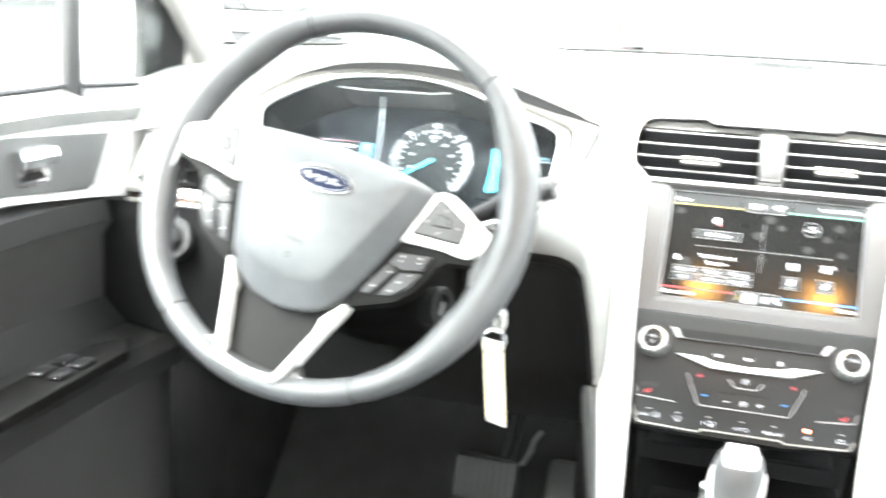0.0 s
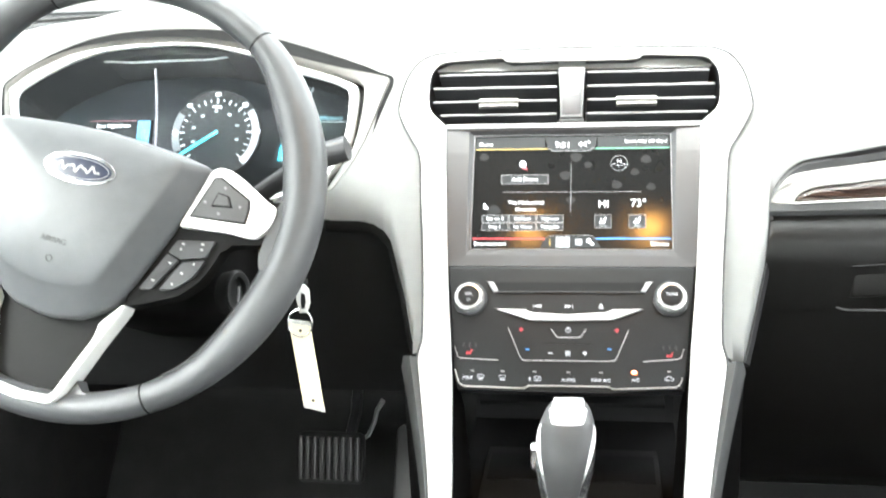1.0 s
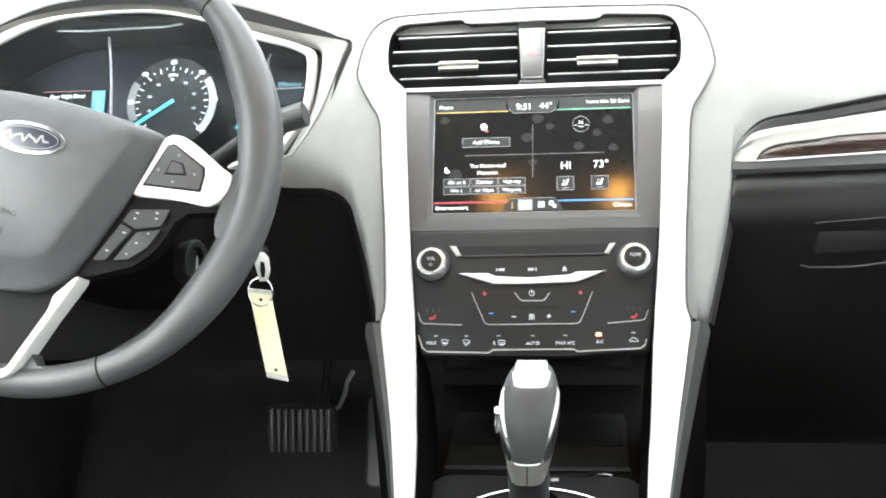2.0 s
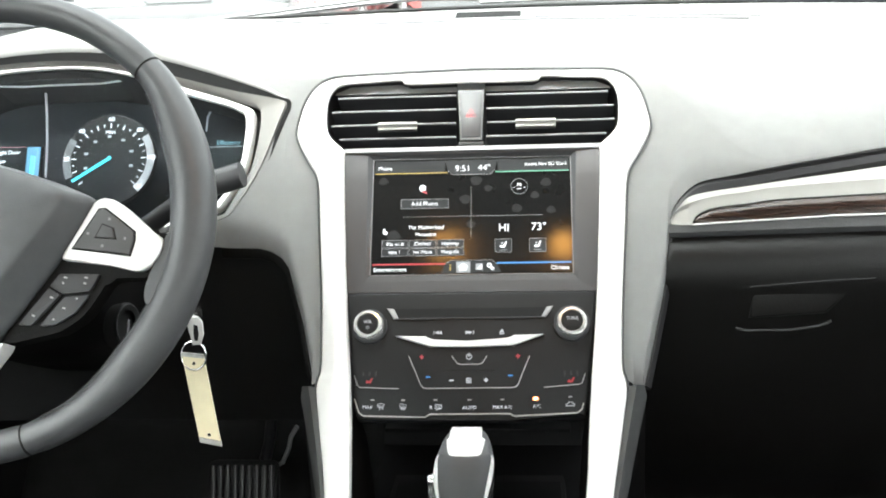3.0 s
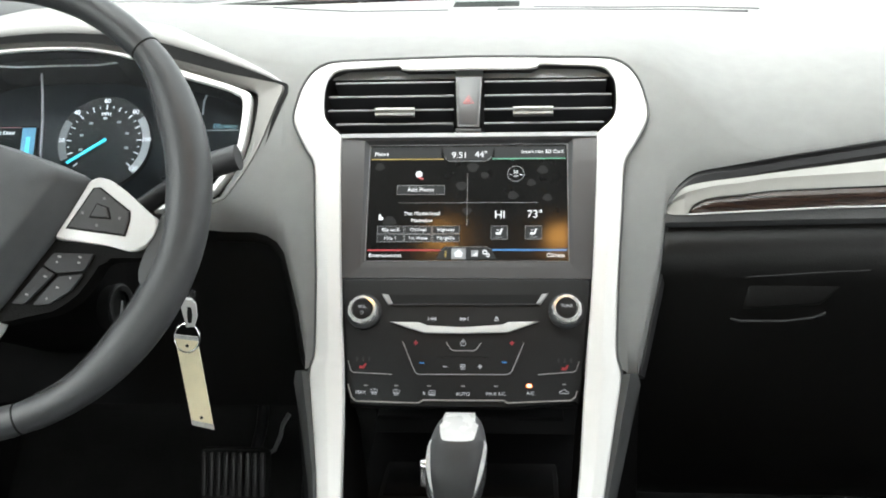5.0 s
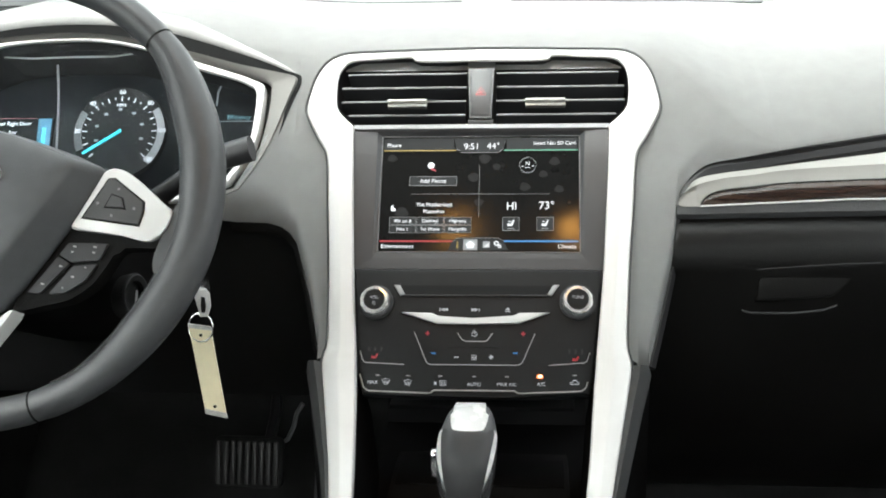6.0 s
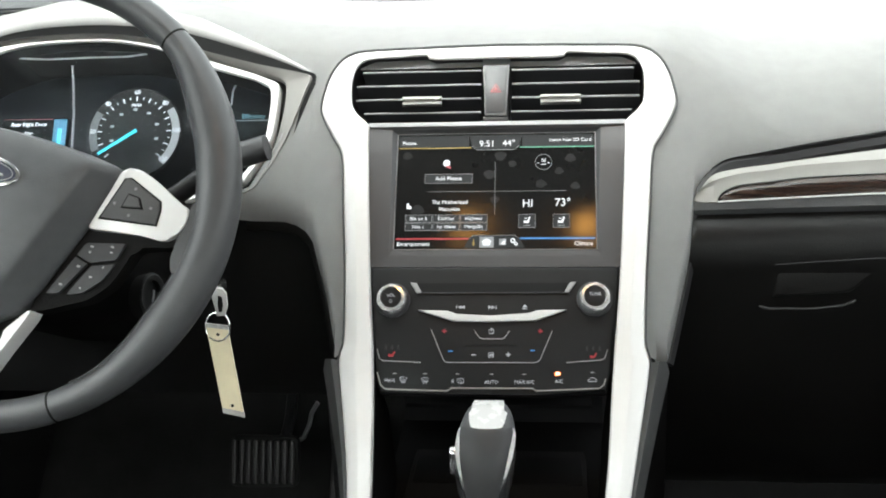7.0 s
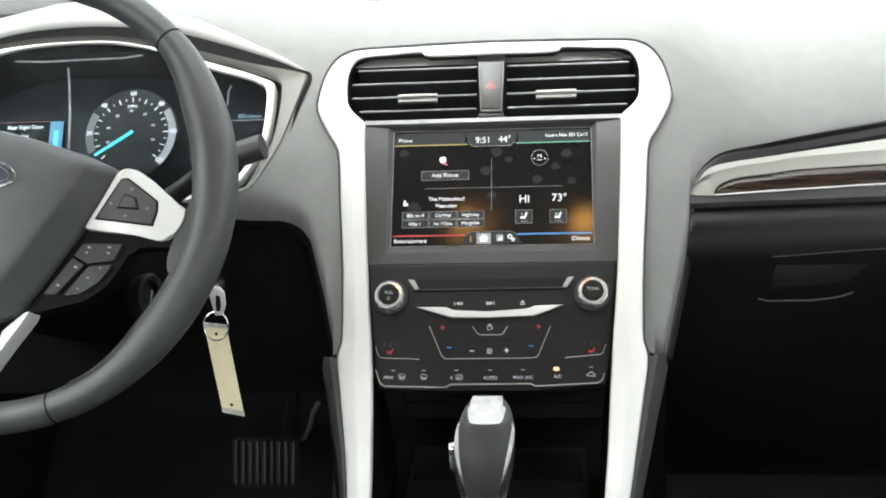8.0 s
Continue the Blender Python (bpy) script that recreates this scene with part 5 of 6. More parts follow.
        part("button_edge", prism(fx([(0.1025, 0.0065), (0.1200, 0.0095), (0.1150, 0.0180), (0.1050, 0.0190)]), 0.014, 0.0180, 0.001, 2), DEEP, bp)
        part("button", prism(fx([(0.1039, 0.0078), (0.1180, 0.0102), (0.1142, 0.0168), (0.1059, 0.0177)]), 0.014, 0.0192, 0.0012, 2), DOORGREY, bp)
        for x, y in ((0.0970, 0.0090), (0.1255, 0.0120), (0.1095, 0.0235), (0.1105, 0.0025)):
            part("mark", prism(fx(rect(x - 0.0010, y - 0.0010, x + 0.0010, y + 0.0010, 0.0005)), 0.0168, 0.0176), BTN, bp)
        for pts in ([(0.0838, -0.0252), (0.0792, -0.0358), (0.0908, -0.0390), (0.1105, -0.0320), (0.1135, -0.0182)], [(0.0790, -0.0374), (0.0655, -0.0695), (0.0752, -0.0676), (0.0896, -0.0403)], [(0.0930, -0.0412), (0.0815, -0.0664), (0.0930, -0.0626), (0.1048, -0.0500), (0.1104, -0.0352)]):
            part("button", prism(softened(fx(pts), 0.0015), 0.006, 0.0130, 0.0010, 2), SPOKEBTN, s, "grey spoke button")
        for x, y, wide in ((0.0893, -0.0268, 0.0028), (0.0888, -0.0312, 0.0016), (0.1045, -0.0232, 0.0026), (0.1050, -0.0275, 0.0022), (0.0838, -0.0438, 0.0026), (0.0748, -0.0602, 0.0026), (0.1025, -0.0400, 0.0014), (0.0955, -0.0492, 0.0024), (0.0905, -0.0592, 0.0016)):
            part("mark", prism(fx(rect(x - wide / 2, y - 0.0007, x + wide / 2, y + 0.0007, 0.0005)), 0.0126, 0.0134), LINE, s)
    # the silver V and the lower spoke
    v = [(0.0610, -0.0850), (0.0605, -0.0905), (0.0490, -0.1200), (0.0330, -0.1670), (0.0305, -0.1712), (0.0255, -0.1732), (0.0, -0.1755)]
    vi = [(0.0580, -0.0858), (0.0440, -0.1045), (0.0442, -0.1145), (0.0280, -0.1622), (0.0262, -0.1650), (0.0232, -0.1664), (0.0, -0.1685)]
    section = ((0.0, -0.004), (0.0, 0.013), (0.12, 0.0155), (0.85, 0.0160), (1.0, 0.013), (1.0, -0.004))
    lift = (0.0, 0.0, 0.0, 0.0025, 0.0045, 0.005, 0.005)
    rows = [[(o[0] + (i[0] - o[0]) * q, o[1] + (i[1] - o[1]) * q, h + up * (h > 0)) for q, h in section] for o, i, up in zip(v, vi, lift)]
    rows += [[(-x, y, h) for x, y, h in row] for row in rows[-2::-1]]
    part("lower_trim", loft(rows), BRIGHT, s, "satin silver V-shaped trim")
    part("lower_spoke", prism([(0.055, -0.085), (-0.055, -0.085), (-0.045, -0.12), (-0.028, -0.168), (0.028, -0.168), (0.045, -0.12)], -0.012, 0.002, 0.002), DEEP, s, "recessed black lower spoke")
    for sg in (1, -1):
        pts = [(sg * 0.030, -0.1735), (sg * 0.0400, -0.1500), (sg * 0.0460, -0.1580), (sg * 0.060, -0.1590), (sg * 0.085, -0.1500)]
        part("rim_web", prism(pts if sg < 0 else pts[::-1], -0.008, 0.008, 0.004, 3), LEATHER, rim)
    return s


def steering_column():
    c = thing("steering_column", plane_frame((-0.378, -0.135, 0.96), 27.6), "black steering column shroud behind the wheel", "steering column")
    rows = []
    for w, a, b, oy in ((-0.03, 0.062, 0.050, -0.026), (-0.05, 0.076, 0.058, -0.032), (-0.12, 0.082, 0.064, -0.036), (-0.22, 0.082, 0.064, -0.036)):
        rows.append([(a * math.copysign(abs(math.cos(t)) ** 0.7, math.cos(t)), oy + b * math.copysign(abs(math.sin(t)) ** 0.7, math.sin(t)), w) for t in [2 * math.pi * k / 32 for k in range(32)]])
    part("shroud", loft(rows, True, True), BLACK_SKIN, c)
    # ignition lock on the shroud's flank
    lk = part("ignition_lock", lathe([(0.0185, -0.01), (0.0185, 0.008), (0.016, 0.011), (0.012, 0.010), (0.0118, 0.004)], 28), DEEP, c, "black ignition lock with a bright rim")
    lk.matrix_basis = pose(0.096, -0.076, -0.070, 0, 50, 0) @ Matrix.Diagonal((0.62, 1.0, 1.0, 1.0))
    part("lock_mark", prism(rect(-0.0012, -0.009, 0.0012, 0.004, 0.001), 0.010, 0.0114, 0.0005), BTN, lk, "slim grey mark on the lock")
    part("lock_rim", sweep([(0.0165 * math.cos(t), 0.0165 * math.sin(t), 0.0105) for t in [2 * math.pi * k / 24 for k in range(24)]], 0.0006, 0.0006, 6, True), BLACK, lk)
    # right-hand stalk
    st = part("stalk", sweep([(0.06, -0.012, -0.10), (0.10, 0.016, -0.105), (0.140, 0.044, -0.104), (0.158, 0.052, -0.102)], 0.0085, 0.0085, 14), BLACK, c, "black wiper stalk")
    part("stalk_end", sweep([(0.146, 0.0475, -0.1035), (0.150, 0.0495, -0.103), (0.180, 0.0575, -0.100), (0.1825, 0.058, -0.0998)], 0.0112, 0.0112, 18), BEZEL, st, "ribbed grey end")
    part("stalk", sweep([(-0.07, 0.035, -0.09), (-0.11, 0.036, -0.085), (-0.150, 0.034, -0.080), (-0.180, 0.033, -0.078)], 0.0085, 0.0085, 14), BLACK, c, "black indicator stalk")


def car_key():
    k = thing("car_key", pose(-0.226, -0.105, 0.838), "chrome car key on a ring with a cream tag", "key")
    head = [(-0.0035, 0.002), (0.0032, 0.002), (0.0062, 0.010), (0.0060, 0.021), (0.0030, 0.0255), (-0.0050, 0.0275), (-0.0068, 0.023), (-0.0048, 0.012)]
    kh = part("key_head", prism(head, -0.0022, 0.0022, 0.0008, 2), SILVER, k, "bright metal key head")
    kh.matrix_basis = pose(0.004, 0, 0.002, 90, 0, 12)
    part("key_groove", prism([(-0.0015, 0.006), (0.0012, 0.006), (0.0026, 0.012), (0.0022, 0.019), (-0.0008, 0.020), (-0.0018, 0.012)], 0.0015, 0.0026), DEEP, kh)
    part("key_shaft", box(-0.004, 0.002, 0.0, 0.028, 0.019, 0.026, 0.0006), CHROME, k)
    part("ring", sweep([(0.0105 * math.cos(t), 0.002 * math.sin(t), -0.0060 + 0.0118 * math.sin(t)) for t in [2 * math.pi * j / 36 for j in range(36)]], 0.0008, 0.0008, 8, True, up=(0, 1, 0)), CHROME, k, "steel split ring")
    tg = part("tag", prism([(-0.0080, -0.0700), (0.0092, -0.0765), (0.0088, -0.0010), (-0.0088, 0.0040)], -0.0008, 0.0008, 0.0003, 1), TAG, k, "cream card tag in a clear sleeve")
    tg.matrix_basis = pose(-0.0005, 0, -0.0085, 90, 0, 0) @ pose(0, 0, 0, 0, 0, 4.5) @ pose(0, 0, 0, 0, 10, 0)
    part("sleeve_edge", prism([(-0.0080, -0.0745), (0.0094, -0.0815), (0.0094, -0.0768), (-0.0082, -0.0702)], -0.0009, 0.0010), CLEAR, tg, "scuffed clear sleeve edge")
    part("sleeve_edge", prism([(-0.0090, 0.0038), (0.0091, -0.0012), (0.0092, 0.0022), (-0.0089, 0.0072)], -0.0009, 0.0010), CLEAR, tg, "scuffed clear sleeve edge")
    for x, y in ((-0.0002, -0.0040), (0.0008, -0.0690)):
        part("hole", lathe([(0.0014, -0.0012), (0.0014, 0.0012)], 12), DEEP, tg).matrix_basis = pose(x, y, 0)


# ---------------------------------------------------------------- console and shifter
def centre_console():
    c = thing("centre_console", Matrix(), "black centre console with a deep open cubby", "console")
    pts = [((0.1300, -0.152), 0.0), ((0.1245, -0.1809), 0.006), ((0.1149, -0.2319), 0.020), ((0.1073, -0.2684), 0.045), ((0.0975, -0.3102), 0.085), ((0.0868, -0.3522), 0.140)]
    side = [(0.1435, -0.150), (0.1354, -0.1809), (0.1226, -0.2319), (0.1125, -0.2684), (0.1005, -0.3102), (0.0876, -0.3522)]
    for s in (1, -1):
        rows, walls = [], []
        for (o, w), q in zip(pts, side):
            a, b = on_face(s * o[0], o[1], w + 0.002), on_face(s * q[0], q[1], w - 0.004)
            m = (a + b) / 2 + (STACK.to_3x3() @ Vector((0, 0, 0.004)))
            rows.append([a, m, b, b + Vector((s * 0.003, 0.004, -0.012))])
            walls.append([b + Vector((s * 0.002, 0.006, -0.010)), Vector((s * (abs(b.x) + 0.004), b.y + 0.02, 0.60)), Vector((s * (abs(b.x) + 0.012), b.y + 0.02, 0.45)), Vector((s * (abs(b.x) + 0.015), b.y + 0.02, 0.24))])
        part("side_pad", solid(loft(rows), 0.003), FLANK, c, "grey padded console flank")
        part("side_wall", solid(loft(walls), 0.003), BLACK_SKIN, c)
        inner = [on_face(s * i[0], i[1], w - 0.006) for o, i, w in RIM[:6]]
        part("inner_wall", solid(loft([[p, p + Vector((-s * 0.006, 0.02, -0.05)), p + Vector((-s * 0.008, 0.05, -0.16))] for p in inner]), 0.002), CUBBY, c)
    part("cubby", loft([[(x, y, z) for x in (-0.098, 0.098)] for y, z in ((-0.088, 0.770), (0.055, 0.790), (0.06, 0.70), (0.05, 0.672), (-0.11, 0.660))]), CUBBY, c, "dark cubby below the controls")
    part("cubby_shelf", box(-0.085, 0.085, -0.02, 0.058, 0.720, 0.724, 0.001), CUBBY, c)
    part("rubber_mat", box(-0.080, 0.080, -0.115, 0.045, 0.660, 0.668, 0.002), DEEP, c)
    part("mat_panel", box(-0.076, 0.076, -0.066, -0.017, 0.662, 0.6698, 0.0012), CUBBY, c, "satin strip across the mat")
    part("mat_lip", sweep([(-0.078, -0.112, 0.672), (0.078, -0.112, 0.672)], 0.002, 0.0015, 6), BLACK, c)
    part("gate_plate", prism(rect(-0.088, -0.42, 0.088, -0.122, 0.02), 0.655, 0.672, 0.004, 3), BLACK, c, "satin black shifter plate")
    part("cup_ring", sweep([(0.057 + 0.0085 * math.cos(t), -0.130 + 0.0080 * math.sin(t), 0.6735) for t in [math.pi * (0.10 + 0.8 * k / 12) for k in range(13)]], 0.0008, 0.0008, 6), CHROME, c, "thin chrome rim")
    part("pale_mark", prism(rect(0.0125, -0.1335, 0.0195, -0.1285, 0.0012), 0.6712, 0.6728, 0.0004), LINE, c, "small pale mark on the shifter plate")
    return c


def gear_shifter():
    g = thing("gear_shifter", pose(0.003, -0.195, 0.665), "grey gear shifter with silver cap and side trims", "gear shifter")
    part("gate_ring", sweep([(0.078 * math.cos(t), -0.03 + 0.0775 * math.sin(t), 0.0085) for t in [2 * math.pi * k / 48 for k in range(48)]], 0.0015, 0.0015, 8, True), CHROME, g, "bright oval gate ring")
    part("boot", loft([[(a * math.cos(t), -0.01 + b * math.sin(t), z) for t in [2 * math.pi * k / 28 for k in range(28)]] for a, b, z in ((0.045, 0.05, 0.0), (0.034, 0.038, 0.008), (0.022, 0.026, 0.018), (0.019, 0.022, 0.030))], True), BLACK_SKIN, g)

    def ring(z, w, d, y, o):
        return [(o + w * math.copysign(abs(math.cos(t)) ** 0.72, math.cos(t)), y + d * math.copysign(abs(math.sin(t)) ** 0.72, math.sin(t)), z) for t in [2 * math.pi * k / 40 for k in range(40)]]
    sec = [(0.040, 0.0122, 0.019, 0.0, -0.0055), (0.048, 0.0132, 0.0215, 0.001, -0.0053), (0.0555, 0.0142, 0.0245, 0.002, -0.0050), (0.066, 0.0163, 0.0275, 0.003, -0.0045), (0.079, 0.0195, 0.0295, 0.004, -0.0040), (0.092, 0.0217, 0.030, 0.0055, -0.0035),
           (0.106, 0.0224, 0.029, 0.008, -0.0030), (0.117, 0.0204, 0.026, 0.012, -0.0020), (0.125, 0.0172, 0.021, 0.016, -0.0012), (0.1295, 0.0125, 0.015, 0.019, -0.001), (0.131, 0.004, 0.006, 0.021, -0.001)]
    sec = flowing(sec, 2)
    part("grip", loft([ring(*q) for q in sec], True, True), GRIP, g, "dark grey grip")

    def front(x, z, lift=0.0006):
        for (z0, w0, d0, y0, o0), (z1, w1, d1, y1, o1) in zip(sec, sec[1:]):
            if z <= z1:
                break
        f = min(1, max(0, (z - z0) / (z1 - z0)))
        w, d, y, o = w0 + f * (w1 - w0), d0 + f * (d1 - d0), y0 + f * (y1 - y0), o0 + f * (o1 - o0)
        cx = min(0.999, abs(x) / w) ** (1 / 0.72)
        return Vector((x * (1 + lift / w) + o, y - (d + lift) * max(0.0, 1 - cx * cx) ** 0.36, z))

    def width(z):
        return lerp_table([(q[0], q[1]) for q in sec], z)

    def skin(rows, lift, name, mat, label):
        bm = loft([[front(x0 + (x1 - x0) * j / 10, z, lift) for j in range(11)] for z, x0, x1 in rows])
        part(name, solid(bm, 0.0012), mat, g, label)
    # cap colour is near white to stand in for reflected sky
    cap = [[front(-w + 2 * w * j / 10, z, 0.0021) for j in range(11)] for z, w in ((0.1257, 0.0096), (0.1261, 0.0105), (0.1269, 0.0111), (0.1278, 0.0115), (0.1286, 0.0119), (0.1295, 0.0123))]
    cap += [[Vector((-w - 0.001 + 2 * w * j / 10, y, z)) for j in range(11)] for w, y, z in ((0.0122, 0.0110, 0.1326), (0.0120, 0.020, 0.1334), (0.0110, 0.030, 0.1316))]
    part("cap_plate", solid(loft(cap), 0.0012), CAPSILVER, g, "satin silver cap plate, sky reflection put into its pale colour")
    edge = [(0.0736, 0.0060), (0.0742, 0.0086), (0.0765, 0.0101), (0.084, 0.0118), (0.0953, 0.0141), (0.106, 0.0160), (0.1153, 0.0174), (0.1205, 0.0180), (0.1230, 0.0172)]
    full = flowing(edge, 2)
    skin([(z, -0.99 * width(z), 0.99 * width(z)) for z in (0.0535, 0.0545, 0.058, 0.062, 0.066, 0.070, 0.074, 0.077)], 0.0009, "chin_plate", SATIN, "satin silver chin")
    for s in (1, -1):
        skin([(z, s * lerp_table(edge, z), s * 0.99 * width(z)) for z in (0.0736, 0.077, 0.082, 0.088, 0.094, 0.100, 0.106, 0.112, 0.117)], 0.0009, "side_trim", CHROME, "bright chrome side trim")
        strip = [(0.0930, 0.0001), (0.0953, 0.0012), (0.100, 0.0024), (0.106, 0.0032), (0.112, 0.0034), (0.117, 0.0026), (0.1205, 0.0014), (0.1225, 0.0002)]
        skin([(z, s * lerp_table(edge, z), s * min(lerp_table(edge, z) + w, 0.985 * width(z))) for z, w in strip], 0.0018, "side_line", CAPSILVER, "bright edge of the trim")
    skin([(z, -x, x) for z, x in full] + [(0.1242, -0.0150, 0.0150)], 0.0015, "front_panel", GRIP, "dark grey front panel")
    part("panel_lip", sweep([front(x, 0.0734 + 0.0010 * (abs(x) / 0.0086) ** 4, 0.0016) for x in [-0.0086 + 0.00172 * k for k in range(11)]], 0.0008, 0.0008, 6), SILVER, g, "bright lip below the panel")
    part("chin_seam", sweep([front(0, z, 0.0014) for z in (0.0545, 0.060, 0.066, 0.0725)], 0.0005, 0.0005, 5), DEEP, g)
    part("collar", loft([[(a * math.cos(t) - 0.005, 0.001 + b * math.sin(t), z) for t in [2 * math.pi * k / 28 for k in range(28)]] for a, b, z in ((0.0150, 0.021, 0.016), (0.0155, 0.0225, 0.030), (0.0160, 0.0252, 0.0480), (0.0158, 0.0262, 0.0532), (0.0130, 0.022, 0.0540))], True), BLACK, g)
    part("release_button", prism(rect(-0.0045, -0.010, 0.0045, 0.012, 0.004), 0.0, 0.0040, 0.0012, 2), CHROME, g, "chrome release button").matrix_basis = pose(-0.0245, -0.006, 0.0985, 90, 0, -90)


# ---------------------------------------------------------------- pedals
def brake_pedal():
    b = thing("brake_pedal", plane_frame((-0.343, 0.35, 0.458), 20), "black ribbed rubber brake pedal", "pedal")
    pad = part("pad", prism(rect(-0.048, -0.036, 0.048, 0.034, 0.010), -0.012, 0.0, 0.003, 3), CARPET, b)
    for k in range(9):
        x = -0.040 + 0.010 * k
        part("rib", prism(rect(x - 0.0028, -0.030, x + 0.0028, 0.028, 0.002), -0.001, 0.0040, 0.0012, 2), RUBBER, pad)
    part("arm", sweep([(0.02, 0.0, -0.012), (0.03, 0.06, -0.03), (0.035, 0.20, -0.05)], 0.008, 0.012, 8), BLACK, b)
    a = thing("accelerator_pedal", plane_frame((-0.235, 0.40, 0.42), 35), "slim black accelerator pedal with a bright pivot", "pedal")
    part("pad", prism(rect(-0.028, -0.07, 0.028, 0.06, 0.012), -0.012, 0.0, 0.004, 3), RUBBER, a)
    arm = part("arm", sweep([(-0.270, 0.385, 0.530), (-0.279, 0.380, 0.516), (-0.283, 0.380, 0.499), (-0.293, 0.380, 0.478), (-0.310, 0.380, 0.468)], 0.0045, 0.003, 8), BTN, a, "grey metal arm")
    arm.matrix_basis = a.matrix_world.inverted()


# ---------------------------------------------------------------- driver's door and left of the dash
def car_door():
    d = tagged(new("door_1"), "grey driver's door panel with silver trim", "door", kind="structure")
    d.matrix_world = pose(-0.72, 0, 0)
    rows = []
    prof = [(-0.02, 1.03), (0.0, 1.022), (0.012, 1.005), (0.010, 0.992), (0.0, 0.985), (-0.004, 0.915), (0.008, 0.905), (0.012, 0.88), (-0.004, 0.86), (-0.02, 0.78), (0.0, 0.745), (0.05, 0.735), (0.06, 0.72), (0.05, 0.69), (-0.01, 0.66), (-0.02, 0.28)]
    for y in [-0.75 + 0.06 * k for k in range(16)]:
        rows.append([(x, y, z - 0.045 * max(0, y + 0.1)) for x, z in prof])
    part("panel", solid(loft(rows), 0.004), TRIMDARK, d, "dark lower door panel")
    part("belt_pad", solid(loft([[(x + 0.003, y, z - 0.045 * max(0, y + 0.1)) for x, z in prof[:4]] for y in [-0.75 + 0.06 * k for k in range(15)]]), 0.004), PAD, d, "grey belt pad below the window")
    fr = pose(0.004, 0, 0, 90, 0, 90)
    t = part("door_trim", prism([(-0.75, 0.93), (-0.75, 1.003), (-0.15, 0.9985), (0.13, 0.979), (0.105, 0.90), (0.07, 0.89), (-0.04, 0.908), (-0.16, 0.922)][::-1], -0.004, 0.006, 0.003, 2), SILVER, d, "satin silver door trim")
    t.matrix_basis = fr
    ins = part("insert", prism([(-0.75, 0.94), (-0.75, 0.992), (-0.156, 0.988), (0.008, 0.974), (-0.024, 0.921), (-0.040, 0.917), (-0.162, 0.931)][::-1], 0.004, 0.0075, 0.001), FLANK, d, "plain grey insert")
    ins.matrix_basis = fr
    h = part("inner_handle", prism(rect(-0.150, 0.936, -0.103, 0.976, 0.006), 0.006, 0.0095, 0.001), CHROME, d, "chrome door handle cup")
    h.matrix_basis = fr
    part("pull", loft([[(x, z, w) for z, w in ((0.976, 0.010), (0.974, 0.018), (0.966, 0.022), (0.956, 0.018), (0.952, 0.011))] for x in (-0.151, -0.140, -0.125, -0.110, -0.102)]), CHROME, h, "chrome pull")
    part("bowl", prism([(-0.146, 0.942), (-0.107, 0.942), (-0.112, 0.951), (-0.141, 0.951)], 0.0085, 0.0100), DEEP, h)
    sw = part("switch_pod", prism([(-0.30, 0.02), (-0.30, 0.075), (-0.06, 0.070), (-0.02, 0.045), (-0.06, 0.02)][::-1], 0.735, 0.747, 0.004, 2), BLACK_SKIN, d)
    sw.matrix_basis = pose(0, 0, 0, 0, 0, 0) @ Matrix(((0, 1, 0, 0), (1, 0, 0, 0), (0, 0, 1, 0), (0, 0, 0, 1)))
    for k in range(4):
        x, y = 0.034 + 0.022 * (k % 2), -0.155 + 0.035 * (k // 2)
        part("switch", box(x - 0.008, x + 0.008, y - 0.013, y + 0.013, 0.746, 0.753, 0.002), BLACK, d, "dark window switch")
        part("switch_edge", box(x - 0.007, x + 0.007, y - 0.0135, y - 0.0120, 0.750, 0.7535, 0.0005), CHROME, d, "bright switch edge")
    part("divider_post", sweep([(-0.007, -0.034, 1.01), (-0.012, -0.022, 1.12), (-0.045, -0.002, 1.30)], 0.013, 0.012, 10), BLACK, d, "black window divider post")
    part("sail", prism([(0.115, 1.012), (0.20, 1.004), (0.216, 1.05), (0.214, 1.10), (0.19, 1.20), (0.13, 1.24)], -0.012, 0.004, 0.003), BLACK_SKIN, d, "black mirror sail").matrix_basis = pose(-0.02, 0, 0, 90, 0, 90)
    part("window_seal", sweep([(-0.008, -0.75, 1.0285), (-0.008, -0.3, 1.0285), (-0.008, -0.05, 1.0285), (-0.010, 0.10, 1.0205)], 0.0025, 0.003, 6), BLACK, d, "black window seal")
    g = link("window_2", loft([[(-0.735, y, 1.0), (-0.73, y, 1.2), (-0.66, y, 1.42)] for y in (-0.75, -0.3, 0.15)]), GLASS)
    solid_ob(g, 0.005)
    g.visible_shadow = False
    tagged(g, "clear driver's side window", "window", kind="structure")


def door_mirror():
    m = thing("door_mirror", pose(-1.0, 0.52, 1.05), "dark door mirror outside the driver's window", "mirror")
    rows = []
    for y, a, b in ((0.06, 0.02, 0.02), (0.05, 0.07, 0.05), (0.02, 0.095, 0.068), (-0.03, 0.105, 0.075), (-0.035, 0.1, 0.07)):
        rows.append([(a * math.copysign(abs(math.cos(t)) ** 0.6, math.cos(t)), y, b * math.copysign(abs(math.sin(t)) ** 0.6, math.sin(t))) for t in [2 * math.pi * k / 28 for k in range(28)]])
    part("housing", loft(rows, True, True), GREYEDGE, m)
    part("mirror_glass", prism(rect(-0.09, -0.062, 0.09, 0.062, 0.025), 0, 0.004), CHROME, m).matrix_basis = pose(0, -0.036, 0, 90, 0, 0)
    part("foot", sweep([(0.09, 0.0, -0.03), (0.16, 0.03, -0.05), (0.23, 0.05, -0.055)], 0.02, 0.025, 10), BLACK, m)


